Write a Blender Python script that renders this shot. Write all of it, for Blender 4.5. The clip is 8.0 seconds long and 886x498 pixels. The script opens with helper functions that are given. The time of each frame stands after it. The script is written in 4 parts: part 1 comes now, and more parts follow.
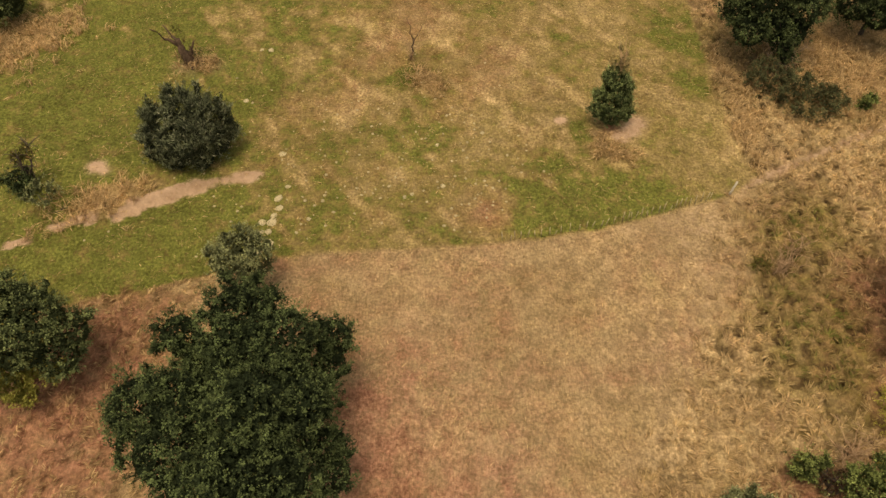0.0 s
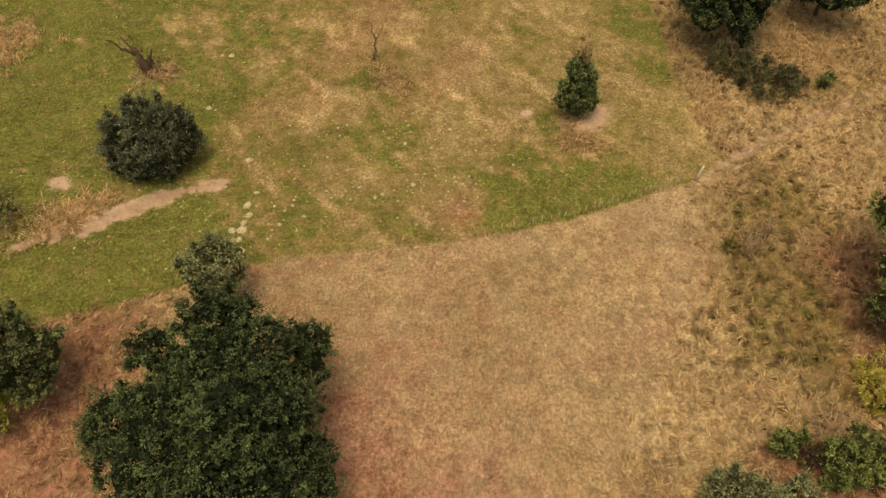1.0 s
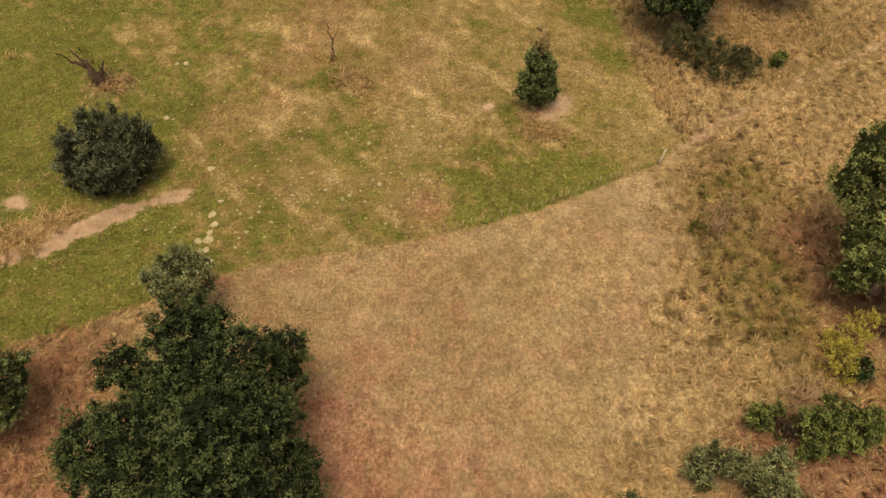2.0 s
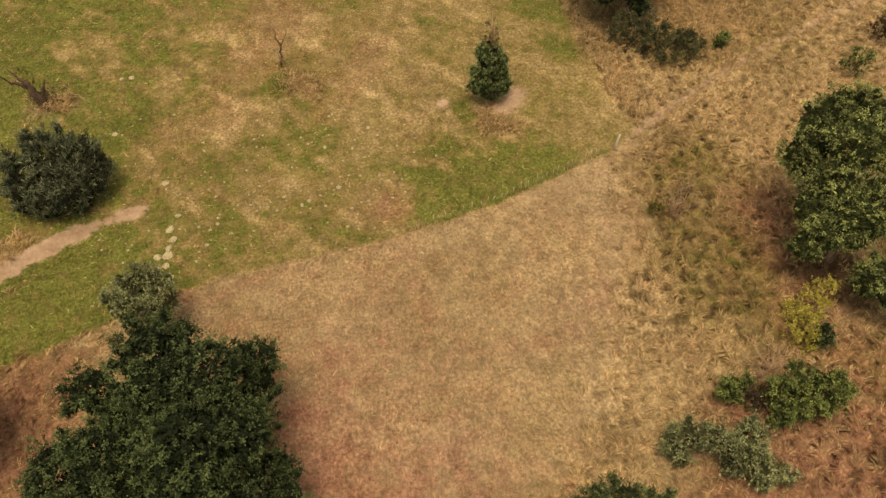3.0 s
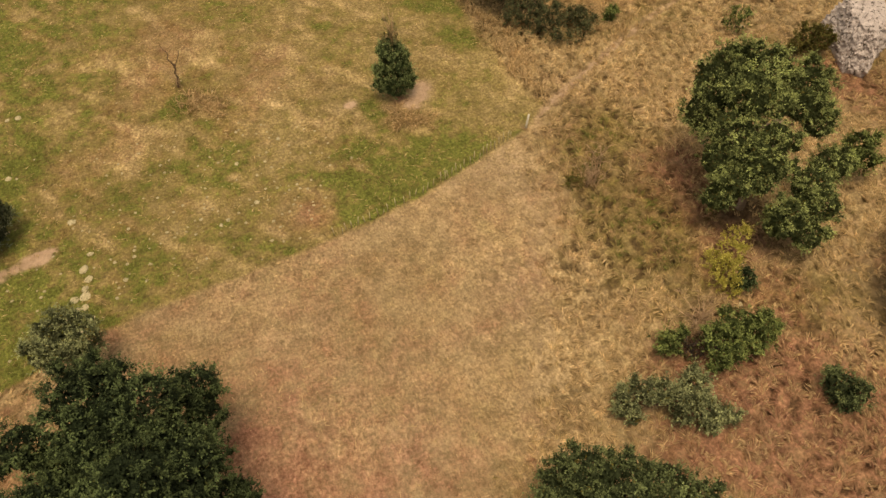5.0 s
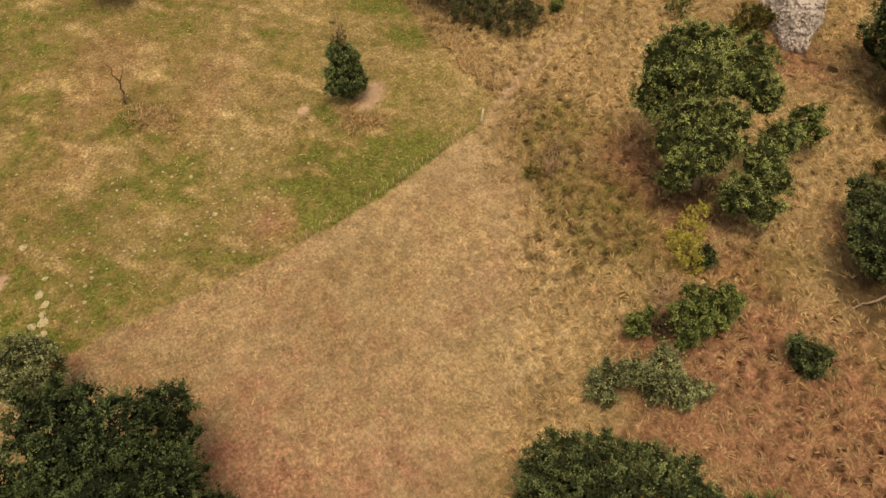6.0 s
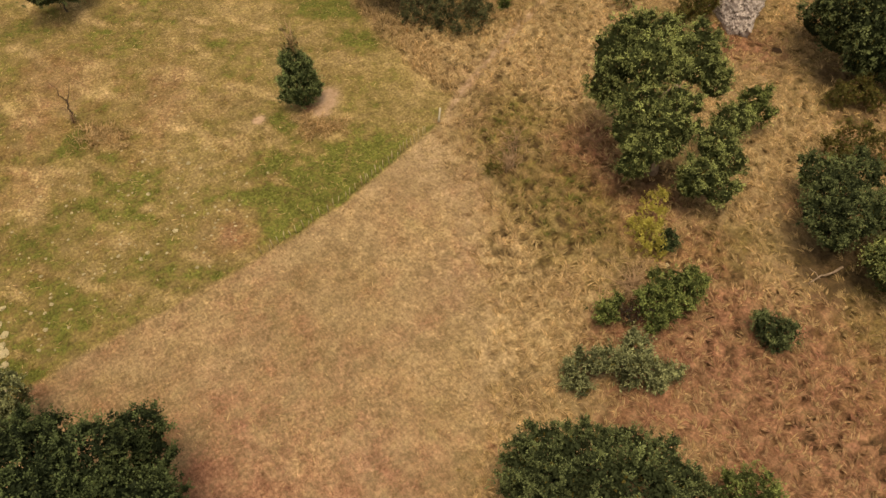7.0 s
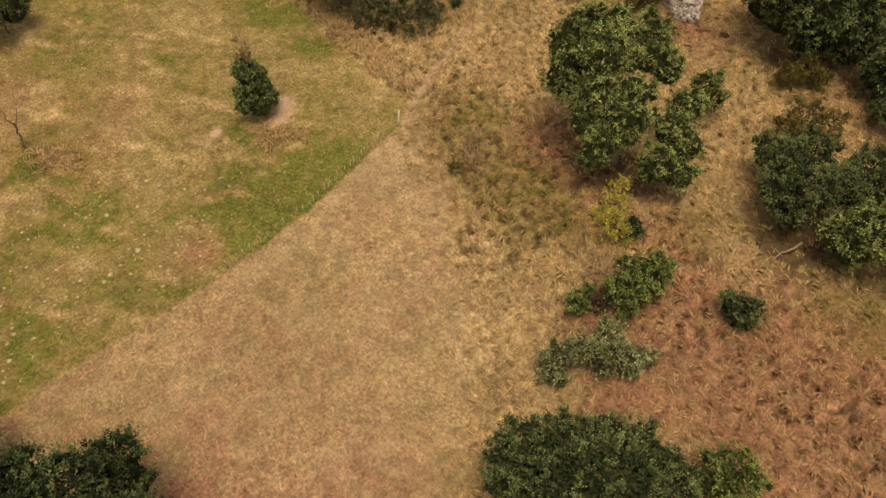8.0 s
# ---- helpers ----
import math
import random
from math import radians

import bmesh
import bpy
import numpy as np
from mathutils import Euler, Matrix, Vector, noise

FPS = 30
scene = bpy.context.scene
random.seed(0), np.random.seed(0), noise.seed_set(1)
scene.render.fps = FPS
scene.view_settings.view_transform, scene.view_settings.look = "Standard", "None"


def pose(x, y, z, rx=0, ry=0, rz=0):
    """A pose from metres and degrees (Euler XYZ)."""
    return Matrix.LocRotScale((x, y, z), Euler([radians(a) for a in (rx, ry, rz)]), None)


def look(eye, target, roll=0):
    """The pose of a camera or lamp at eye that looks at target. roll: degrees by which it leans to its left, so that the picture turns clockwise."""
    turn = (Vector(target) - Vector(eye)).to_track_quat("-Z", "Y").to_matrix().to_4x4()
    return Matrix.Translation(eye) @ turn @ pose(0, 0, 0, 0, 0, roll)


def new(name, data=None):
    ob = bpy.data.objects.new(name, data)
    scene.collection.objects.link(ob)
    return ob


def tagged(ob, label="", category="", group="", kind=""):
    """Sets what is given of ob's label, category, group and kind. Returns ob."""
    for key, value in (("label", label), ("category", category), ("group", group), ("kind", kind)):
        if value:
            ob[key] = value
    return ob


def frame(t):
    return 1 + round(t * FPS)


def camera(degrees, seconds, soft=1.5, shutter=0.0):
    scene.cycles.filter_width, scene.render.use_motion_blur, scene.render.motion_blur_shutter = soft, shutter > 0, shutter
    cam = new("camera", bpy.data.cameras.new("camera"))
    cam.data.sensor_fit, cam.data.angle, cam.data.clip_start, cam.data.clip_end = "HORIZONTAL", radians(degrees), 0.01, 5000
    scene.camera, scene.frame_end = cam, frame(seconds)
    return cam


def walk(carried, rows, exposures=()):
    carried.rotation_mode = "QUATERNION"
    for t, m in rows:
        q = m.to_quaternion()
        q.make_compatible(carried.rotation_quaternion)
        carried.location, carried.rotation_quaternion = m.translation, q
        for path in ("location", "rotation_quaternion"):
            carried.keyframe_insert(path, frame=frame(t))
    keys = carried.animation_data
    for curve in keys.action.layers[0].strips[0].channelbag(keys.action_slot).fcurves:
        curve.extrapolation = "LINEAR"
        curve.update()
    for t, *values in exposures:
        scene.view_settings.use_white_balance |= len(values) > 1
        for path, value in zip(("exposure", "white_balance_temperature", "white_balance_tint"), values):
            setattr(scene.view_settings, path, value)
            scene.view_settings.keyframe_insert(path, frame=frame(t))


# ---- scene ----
cam = camera(63.27, 8.0, soft=1.5)
# seconds, eye x y z, tilt, heading, lean
PATH = (
    (0.0, -0.000, -0.000, 44.000, 37.000, 0.120, 0.108),
    (0.5, -0.029, 0.065, 43.931, 36.899, -1.623, 0.082),
    (1.0, -0.070, 0.119, 43.873, 36.819, -3.489, -0.063),
    (2.5, -0.403, 0.242, 43.727, 36.499, -10.251, -0.030),
    (3.0, -0.517, 0.167, 43.641, 36.548, -12.894, -0.031),
    (3.5, -0.656, 0.080, 43.521, 36.627, -15.408, -0.017),
    (4.0, -0.795, -0.014, 43.381, 36.706, -18.008, -0.015),
    (4.5, -0.952, -0.089, 43.229, 36.830, -20.499, 0.000),
    (6.0, -1.408, -0.206, 42.823, 37.090, -28.189, 0.090),
    (6.5, -1.524, -0.169, 42.792, 37.132, -30.501, 0.108),
    (7.0, -1.612, -0.129, 42.785, 37.165, -32.973, 0.050),
    (7.5, -1.690, -0.074, 42.788, 37.201, -35.349, -0.062),
    (8.0, -1.767, -0.005, 42.789, 37.229, -37.491, -0.152),
)
walk(cam, [(t, pose(x, y, z, tilt, 0, turn) @ pose(0, 0, 0, 0, 0, lean)) for t, x, y, z, tilt, turn, lean in PATH],
     exposures=[(0.0, 0.14, 8150, 14), (8.0, 0.17, 8150, 14)])

# ---- light: a bright overcast day ----
world = bpy.data.worlds.new("sky")
world.use_nodes = True
scene.world = world
wn = world.node_tree
sky = wn.nodes.new("ShaderNodeTexSky")
sky.sky_type = "NISHITA"
sky.sun_disc = False
sky.sun_elevation, sky.sun_rotation = radians(80), radians(-150)
sky.air_density, sky.dust_density = 1.0, 4.0
haze = wn.nodes.new("ShaderNodeHueSaturation")  # thin cloud greys the blue
haze.inputs["Saturation"].default_value = 0.35
wn.links.new(sky.outputs[0], haze.inputs["Color"])
wn.links.new(haze.outputs[0], wn.nodes["Background"].inputs[0])
wn.nodes["Background"].inputs[1].default_value = 0.130
sun = new("sun", bpy.data.lights.new("sun", "SUN"))
sun.data.energy, sun.data.angle, sun.data.color = 1.62, radians(22), (1.0, 0.93, 0.82)
sun.matrix_world = look((-4.4, -7.6, 50), (0, 0, 0))


# ---- materials ----
class Nodes:
    """A short way to write a node tree."""

    def __init__(self, name):
        self.mat = bpy.data.materials.new(name)
        self.mat.use_nodes = True
        self.tree = self.mat.node_tree
        self.shader = self.tree.nodes["Principled BSDF"]

    def node(self, kind, **sets):
        n = self.tree.nodes.new("ShaderNode" + kind)
        for key, value in sets.items():
            n.inputs[key.replace("_", " ")].default_value = value
        return n

    def link(self, a, b):
        self.tree.links.new(a, b)

    def noise(self, scale, detail=3.0, rough=0.55, coords=None):
        n = self.node("TexNoise", Scale=scale, Detail=detail, Roughness=rough)
        if coords is None:
            coords = self.node("TexCoord").outputs["Object"]
        self.link(coords, n.inputs["Vector"])
        wide = self.node("MapRange")
        self.link(n.outputs["Fac"], wide.inputs[0])
        wide.inputs[1].default_value, wide.inputs[2].default_value = 0.28, 0.72
        return wide.outputs[0]

    def math(self, op, a, b, clamp=False):
        n = self.tree.nodes.new("ShaderNodeMath")
        n.operation, n.use_clamp = op, clamp
        for value, socket in zip((a, b), n.inputs):
            if isinstance(value, (int, float)):
                socket.default_value = value
            else:
                self.link(value, socket)
        return n.outputs[0]

    def mix(self, fac, a, b, blend="MIX"):
        n = self.tree.nodes.new("ShaderNodeMix")
        n.data_type, n.blend_type = "RGBA", blend
        for value, socket in ((fac, n.inputs[0]), (a, n.inputs[6]), (b, n.inputs[7])):
            if isinstance(value, (int, float)):
                socket.default_value = value
            elif isinstance(value, tuple):
                socket.default_value = (*value, 1.0)
            else:
                self.link(value, socket)
        return n.outputs[2]

    def scaled(self, col, fac, low, high):
        """col times a value from low to high as fac goes from 0 to 1."""
        n = self.node("MapRange")
        self.link(fac, n.inputs[0])
        n.inputs[3].default_value, n.inputs[4].default_value = low, high
        v = self.node("VectorMath")
        v.operation = "SCALE"
        self.link(col, v.inputs[0])
        self.link(n.outputs[0], v.inputs["Scale"])
        return v.outputs[0]

    def bump(self, height, strength, distance):
        n = self.node("Bump", Strength=strength, Distance=distance)
        self.link(height, n.inputs["Height"])
        self.link(n.outputs[0], self.shader.inputs["Normal"])

    def thin(self, col, share):
        """Lets part of the light through, as a leaf or a blade does."""
        through_light = self.node("BsdfTranslucent")
        self.link(col, through_light.inputs[0])
        both = self.node("MixShader")
        both.inputs[0].default_value = share
        self.link(self.shader.outputs[0], both.inputs[1])
        self.link(through_light.outputs[0], both.inputs[2])
        self.link(both.outputs[0], self.tree.nodes["Material Output"].inputs[0])
        return self.mat

    def done(self, col, rough=0.9, spec=0.2):
        if isinstance(col, tuple):
            self.shader.inputs["Base Color"].default_value = (*col, 1.0)
        else:
            self.link(col, self.shader.inputs["Base Color"])
        self.shader.inputs["Roughness"].default_value = rough
        self.shader.inputs["Specular IOR Level"].default_value = spec
        return self.mat


FIELD_A, FIELD_B = (0.285, 0.198, 0.096), (0.430, 0.306, 0.158)
RUST_A, RUST_B = (0.190, 0.080, 0.045), (0.440, 0.212, 0.130)
STRAW_A, STRAW_B = (0.300, 0.196, 0.080), (0.800, 0.575, 0.290)
OLIVE_A, OLIVE_B = (0.092, 0.073, 0.015), (0.272, 0.214, 0.056)
GREEN_A, GREEN_B = (0.050, 0.072, 0.012), (0.168, 0.215, 0.042)
BARE_A, BARE_B = (0.340, 0.218, 0.126), (0.570, 0.394, 0.248)


def sward(name, blades):
    """Grassland: dry field, rust, straw, green and bare earth, by the cover weights of the mesh."""
    m = Nodes(name)
    cover = m.node("Attribute")
    cover.attribute_name = "cover"
    parts = m.node("SeparateColor")
    m.link(cover.outputs["Color"], parts.inputs[0])
    patch, grain, fine = m.noise(0.9, 5, 0.6), m.noise(4.5, 5, 0.65), m.noise(14.0, 4, 0.6)
    wide = m.noise(0.16, 3, 0.5)
    place = m.node("TexCoord").outputs["Object"]
    lie = m.node("Mapping", Rotation=(0.0, 0.0, 0.9), Scale=(2.4, 0.7, 1.0))
    m.link(place, lie.inputs["Vector"])
    mottle = [m.noise(scale, 8, 0.68, at) for scale, at in ((0.75, place), (0.55, place), (0.8, lie.outputs[0]), (1.5, place))]
    kinds = []
    for weight, blot, amount in zip((*parts.outputs[:3], cover.outputs["Alpha"]), mottle, (0.42, 0.85, 0.85, 0.85)):
        jitter = m.math("SUBTRACT", m.math("MULTIPLY", m.math("ADD", blot, m.math("MULTIPLY", grain, 0.4)), 1.43), 1.0)
        kinds.append(m.math("ADD", weight, m.math("MULTIPLY", m.math("MULTIPLY", jitter, amount), m.math("MULTIPLY", weight, 2.2, True)), True))
    pick = grain
    if blades:
        island = m.node("NewGeometry").outputs["Random Per Island"]
        pick = m.math("ADD", m.math("MULTIPLY", island, 0.75), m.math("MULTIPLY", grain, 0.25))
    col = m.mix(pick, FIELD_A, FIELD_B)
    lush = m.math("MULTIPLY", m.math("SUBTRACT", kinds[0], 0.77), 2.6, True)
    for fac, a, b in ((kinds[1], RUST_A, RUST_B), (kinds[2], STRAW_A, STRAW_B), (kinds[0], OLIVE_A, OLIVE_B), (lush, GREEN_A, GREEN_B)):
        col = m.mix(fac, col, m.mix(pick, a, b))
    if not blades:
        floor_dark = m.node("Attribute")
        floor_dark.attribute_name = "floor_shade"
        # shade of the gaps and tree feet, mixed in as dark brown
        col = m.mix(m.math("MULTIPLY", floor_dark.outputs["Fac"], 0.8), col, m.mix(grain, (0.045, 0.028, 0.014), (0.10, 0.062, 0.03)))
    col = m.scaled(col, wide, 0.88, 1.12)
    col = m.scaled(col, patch, 0.77, 1.23)
    comb = m.node("Mapping", Rotation=(0.0, 0.0, 0.75), Scale=(5.5, 1.3, 1.0))  # stems laid over by mowing and grazing
    m.link(place, comb.inputs["Vector"])
    flecks = m.noise(1.8, 6, 0.72, comb.outputs[0])
    col = m.scaled(col, flecks, 0.71, 1.29)
    if blades:
        col = m.mix(kinds[3], col, m.mix(pick, BARE_A, BARE_B))
        col = m.scaled(col, m.math("FRACT", m.math("MULTIPLY", island, 7.31), 0.0), 0.74, 1.26)
    else:
        col = m.scaled(col, fine, 0.88, 1.12)
        col = m.scaled(col, grain, 0.78, 1.20)
        clay = m.scaled(m.mix(patch, BARE_A, BARE_B), grain, 0.86, 1.14)
        col = m.mix(kinds[3], col, clay)
        m.bump(m.math("ADD", grain, m.math("MULTIPLY", fine, 0.5)), 0.7, 0.12)
    m.done(col, 0.95, 0.1)
    return m.thin(col, 0.45) if blades else m.mat


def leaves(name, dark, light, old=(0.16, 0.13, 0.03), old_share=0.06):
    """Foliage: a tone for each clump and another for each leaf, some leaves turning."""
    m = Nodes(name)
    tone = m.node("Attribute")
    tone.attribute_name = "tone"
    each = m.node("NewGeometry").outputs["Random Per Island"]
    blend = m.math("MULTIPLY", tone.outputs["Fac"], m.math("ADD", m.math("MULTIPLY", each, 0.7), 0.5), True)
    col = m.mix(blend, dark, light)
    col = m.mix(m.math("GREATER_THAN", each, 1.0 - old_share), col, old)
    col = m.scaled(col, m.noise(0.45, 3), 0.66, 1.32)
    m.done(col, 0.75, 0.12)
    return m.thin(col, 0.28)


def bark(name, a, b):
    m = Nodes(name)
    col = m.mix(m.noise(9, 5, 0.7), a, b)
    col = m.scaled(col, m.noise(1.2, 3), 0.7, 1.3)
    m.bump(m.noise(22, 4, 0.7), 0.8, 0.03)
    return m.done(col, 0.9, 0.2)


def rock(name, a, b, lichen, share):
    m = Nodes(name)
    col = m.mix(m.noise(1.6, 6, 0.65), a, b)
    spots = m.node("MapRange")
    m.link(m.noise(2.6, 6, 0.75), spots.inputs[0])
    spots.inputs[1].default_value, spots.inputs[2].default_value = 1 - share, 1 - share + 0.07
    col = m.mix(spots.outputs[0], col, lichen)
    col = m.scaled(col, m.noise(11, 5, 0.7), 0.7, 1.3)
    m.bump(m.noise(5, 6, 0.7), 0.8, 0.15)
    return m.done(col, 0.9, 0.25)


SWARD, BLADES = sward("sward", False), sward("grass_blades", True)
OAK_LEAF = leaves("oak_leaf", (0.012, 0.020, 0.009), (0.190, 0.245, 0.088), (0.09, 0.10, 0.03), 0.02)
GREY_LEAF = leaves("grey_green_leaf", (0.062, 0.070, 0.030), (0.520, 0.545, 0.250), old_share=0.03)
HEDGE_LEAF = leaves("hedge_leaf", (0.027, 0.038, 0.015), (0.285, 0.335, 0.128), old_share=0.02)
HOLM_LEAF = leaves("hawthorn_leaf", (0.030, 0.042, 0.014), (0.540, 0.600, 0.205), old_share=0.03)
FRESH_LEAF = leaves("fresh_leaf", (0.040, 0.055, 0.016), (0.430, 0.500, 0.150), old_share=0.03)
YELLOW_LEAF = leaves("yellow_leaf", (0.310, 0.275, 0.050), (0.800, 0.700, 0.170), (0.4, 0.3, 0.08))
OLIVE_LEAF = leaves("olive_leaf", (0.080, 0.075, 0.020), (0.290, 0.255, 0.065), (0.22, 0.13, 0.05), 0.12)
BROWN_LEAF = leaves("withered_leaf", (0.060, 0.034, 0.020), (0.180, 0.095, 0.052), (0.12, 0.12, 0.04), 0.2)
LIME_LEAF = leaves("lime_leaf", (0.190, 0.190, 0.040), (0.620, 0.590, 0.140), (0.4, 0.3, 0.08), 0.08)
WEED_LEAF = leaves("weed_leaf", (0.050, 0.055, 0.024), (0.250, 0.265, 0.115), (0.2, 0.14, 0.06), 0.15)
THIN_LEAF = leaves("thin_leaf", (0.130, 0.125, 0.045), (0.420, 0.390, 0.170), (0.34, 0.24, 0.11), 0.3)
NEEDLE = leaves("needle", (0.032, 0.050, 0.018), (0.400, 0.480, 0.180), (0.14, 0.13, 0.05), 0.04)
JUNIPER_LEAF = leaves("juniper_spray", (0.022, 0.028, 0.014), (0.300, 0.330, 0.175), (0.36, 0.36, 0.22), 0.06)
BARK = bark("bark", (0.045, 0.034, 0.026), (0.130, 0.100, 0.075))
GREY_BARK = bark("grey_bark", (0.210, 0.145, 0.092), (0.450, 0.330, 0.220))
TWIG = bark("twig", (0.350, 0.215, 0.115), (0.620, 0.425, 0.240))
DEAD_WOOD = bark("dead_wood", (0.040, 0.025, 0.015), (0.170, 0.110, 0.066))
POST_WOOD = bark("weathered_post", (0.400, 0.330, 0.190), (0.600, 0.510, 0.320))
PALE_POST = bark("bleached_post", (0.600, 0.540, 0.400), (0.840, 0.780, 0.630))
HOLE_DARK = bark("hole_dark", (0.030, 0.015, 0.006), (0.070, 0.038, 0.016))
LIMESTONE = rock("limestone", (0.45, 0.37, 0.31), (0.73, 0.63, 0.545), (0.10, 0.075, 0.052), 0.38)
FIELDSTONE = rock("fieldstone", (0.48, 0.39, 0.20), (0.76, 0.64, 0.38), (0.24, 0.20, 0.08), 0.35)
RED_ROCK = rock("red_rock", (0.22, 0.135, 0.09), (0.36, 0.24, 0.17), (0.10, 0.08, 0.05), 0.3)

# ---- crowns: lobes of x, y, z, radius ----
OAK = [(-14.7, 21.0, 4.4, 1.7), (-11.5, 17.0, 5.0, 3.4), (-13.3, 19.8, 4.2, 2.4), (-8.6, 18.6, 4.4, 2.5), (-10.0, 14.0, 4.5, 3.0), (-11.7, 22.1, 8, 2.48), (-9.2, 20.6, 8, 2.27), (-11.4, 19.8, 8.5, 1.95), (-16.0, 22.1, 6, 1.44), (-6.8, 22.1, 5.5, 1.45), (-6.9, 20.6, 5, 1.25), (-17.1, 17.2, 6, 2.3), (-14.8, 17.3, 7.2, 2.0), (-9.9, 15.9, 9.3, 2.25), (-8.0, 16.5, 8, 2.13), (-14.9, 14.7, 6, 2.47), (-10.7, 13.2, 7.5, 2.45), (-8.7, 12.9, 7, 2.15), (-6.6, 15.7, 4.5, 1.35), (-6.3, 14.2, 4, 1.34), (-9.6, 18.5, 8, 1.82), (-12.6, 12.3, 6, 2.37), (-9.2, 11.7, 6, 2.35), (-11.5, 23.9, 6.5, 1.18)]
OAK_BACK = [(-14.2, 30.1, 4, 1.42), (-15.3, 29.5, 3.5, 1.34), (-13.0, 29.4, 3.5, 1.26), (-14.0, 29.0, 3, 1.66)]
TREE_LEFT = [(-26.0, 23.9, 5, 2.15), (-24.1, 23.5, 4, 1.52), (-27.7, 24.8, 5, 1.99), (-24.5, 21.9, 3.5, 1.61), (-26.3, 21.9, 5, 2.09), (-28.5, 23.1, 5, 2.13), (-29.5, 23.3, 6, 2.44), (-28.8, 21.1, 5, 2.07)]
SHRUB_YELLOW_LEFT = [(-27.3, 20.2, 2.2, 1.0), (-26.1, 21.4, 2.9, 0.93), (-27.9, 21.2, 3.0, 1.14), (-26.6, 20.0, 1.6, 0.72), (-24.9, 21.4, 2.6, 0.65)]
JUNIPER = [(-21.2, 44.6, 3.6, 1.93), (-22.9, 43.5, 3, 1.79), (-19.4, 43.8, 3, 1.8), (-23.5, 42.3, 1.7, 1.45), (-20.8, 41.5, 2.6, 1.97), (-18.9, 42.7, 2, 1.45), (-18.5, 43.9, 1.6, 0.99), (-22.2, 41.6, 1, 1.13), (-20.0, 41.8, 1, 1.13)]
CONIFER = [(14.6, 47.0, 1.2, 1.2), (14.2, 47.4, 2.1, 1.25), (14.6, 47.7, 3.2, 1.15), (14.4, 47.9, 4.2, 0.85), (15.5, 47.4, 2.4, 0.6), (13.3, 47.5, 2.7, 0.55), (15.6, 47.8, 3.3, 0.45), (13.7, 48.0, 4.0, 0.4), (13.2, 47.0, 1.4, 0.6), (15.7, 46.9, 1.3, 0.55), (15.1, 48.0, 4.4, 0.4)]
CONIFER_TOP = [(14.5, 48.0, 5.2, 0.55), (14.3, 48.1, 6.0, 0.42), (14.8, 48.2, 6.6, 0.32), (14.0, 48.2, 5.6, 0.3), (15.1, 48.2, 5.6, 0.3), (14.3, 48.4, 7.1, 0.22)]
HEDGE_TREE = [(27.0, 57.0, 5, 2.0), (29.0, 56.7, 6, 3.04), (32.1, 56.5, 5, 2.15), (30.8, 54.9, 3, 1.3), (31.5, 54.4, 1.7, 0.85), (30.2, 55.6, 4, 1.3), (31.8, 55.8, 3.4, 1.76), (27.8, 55.4, 4, 1.95), (29.7, 59.9, 6.5, 3.11), (33.5, 59.8, 6, 2.87)]
SCRUB = [(31.0, 51.1, 0.7, 1.85), (32.7, 48.3, 0.6, 1.8), (31.7, 49.3, 0.8, 1.91), (34.5, 49.1, 0.5, 1.21), (29.3, 52.4, 0.6, 1.56)]
HEDGE_TREE_2 = [(39.1, 59.8, 4, 2.4), (40.6, 58.0, 4, 2.1), (41.0, 61.9, 5, 3.22), (42.3, 58.3, 5, 3.12)]
HOLM = [(35.6, 30.9, 8.5, 2.02), (37.2, 29.1, 9, 1.91), (39.5, 27.3, 8, 1.98), (33.8, 30.1, 8, 2.17), (34.3, 27.6, 9, 2.1), (38.2, 25.9, 8, 1.55), (36.0, 26.4, 8.4, 1.3), (35.4, 24.8, 6.6, 1.45), (34.8, 23.4, 5.2, 1.2), (39.0, 24.7, 7, 1.3), (32.5, 29.2, 6.5, 1.75), (32.6, 26.3, 7, 1.9), (31.6, 25.5, 5.5, 1.62), (33.4, 23.9, 6, 1.69), (31.7, 23.9, 4.5, 1.53), (30.9, 23.8, 3.5, 1.2), (33.4, 23.0, 4.8, 1.15)]
HOLM_SIDE = [(39.6, 22.5, 4.5, 1.47), (36.8, 21.4, 4.5, 1.64), (36.7, 20.0, 4, 1.55), (34.3, 20.0, 3.5, 1.62), (35.4, 18.9, 2.5, 1.29), (33.9, 20.5, 2.5, 1.08)]
HOLM_BUSH = [(45.2, 24.4, 2.5, 1.34), (43.8, 23.7, 2, 1.05), (45.1, 23.4, 2, 0.96)]
YELLOW_BUSH = [(31.1, 20.9, 1.8, 0.86), (29.8, 20.1, 1.6, 1.02), (29.0, 18.9, 1.2, 1.01), (29.1, 20.3, 0.8, 0.77), (28.8, 18.1, 0.6, 0.67)]
DARK_BUSH = [(30.1, 18.1, 1.0, 0.76), (29.6, 18.1, 0.7, 0.55)]
SHRUB_A = [(22.1, 15.9, 1.2, 0.89), (21.7, 15.7, 0.8, 0.54), (22.7, 15.8, 1.4, 0.54), (24.6, 14.3, 1.2, 0.76), (25.8, 15.1, 1.8, 0.98), (26.9, 14.8, 2.0, 1.06), (27.7, 14.2, 1.9, 0.98), (28.0, 13.5, 1.6, 0.71), (26.1, 14.1, 1.5, 0.89), (24.2, 13.3, 0.9, 0.67), (26.7, 13.6, 1.3, 0.79), (24.6, 15.0, 1.5, 0.54), (25.3, 13.4, 0.9, 0.62), (28.8, 13.9, 1.6, 0.44)]
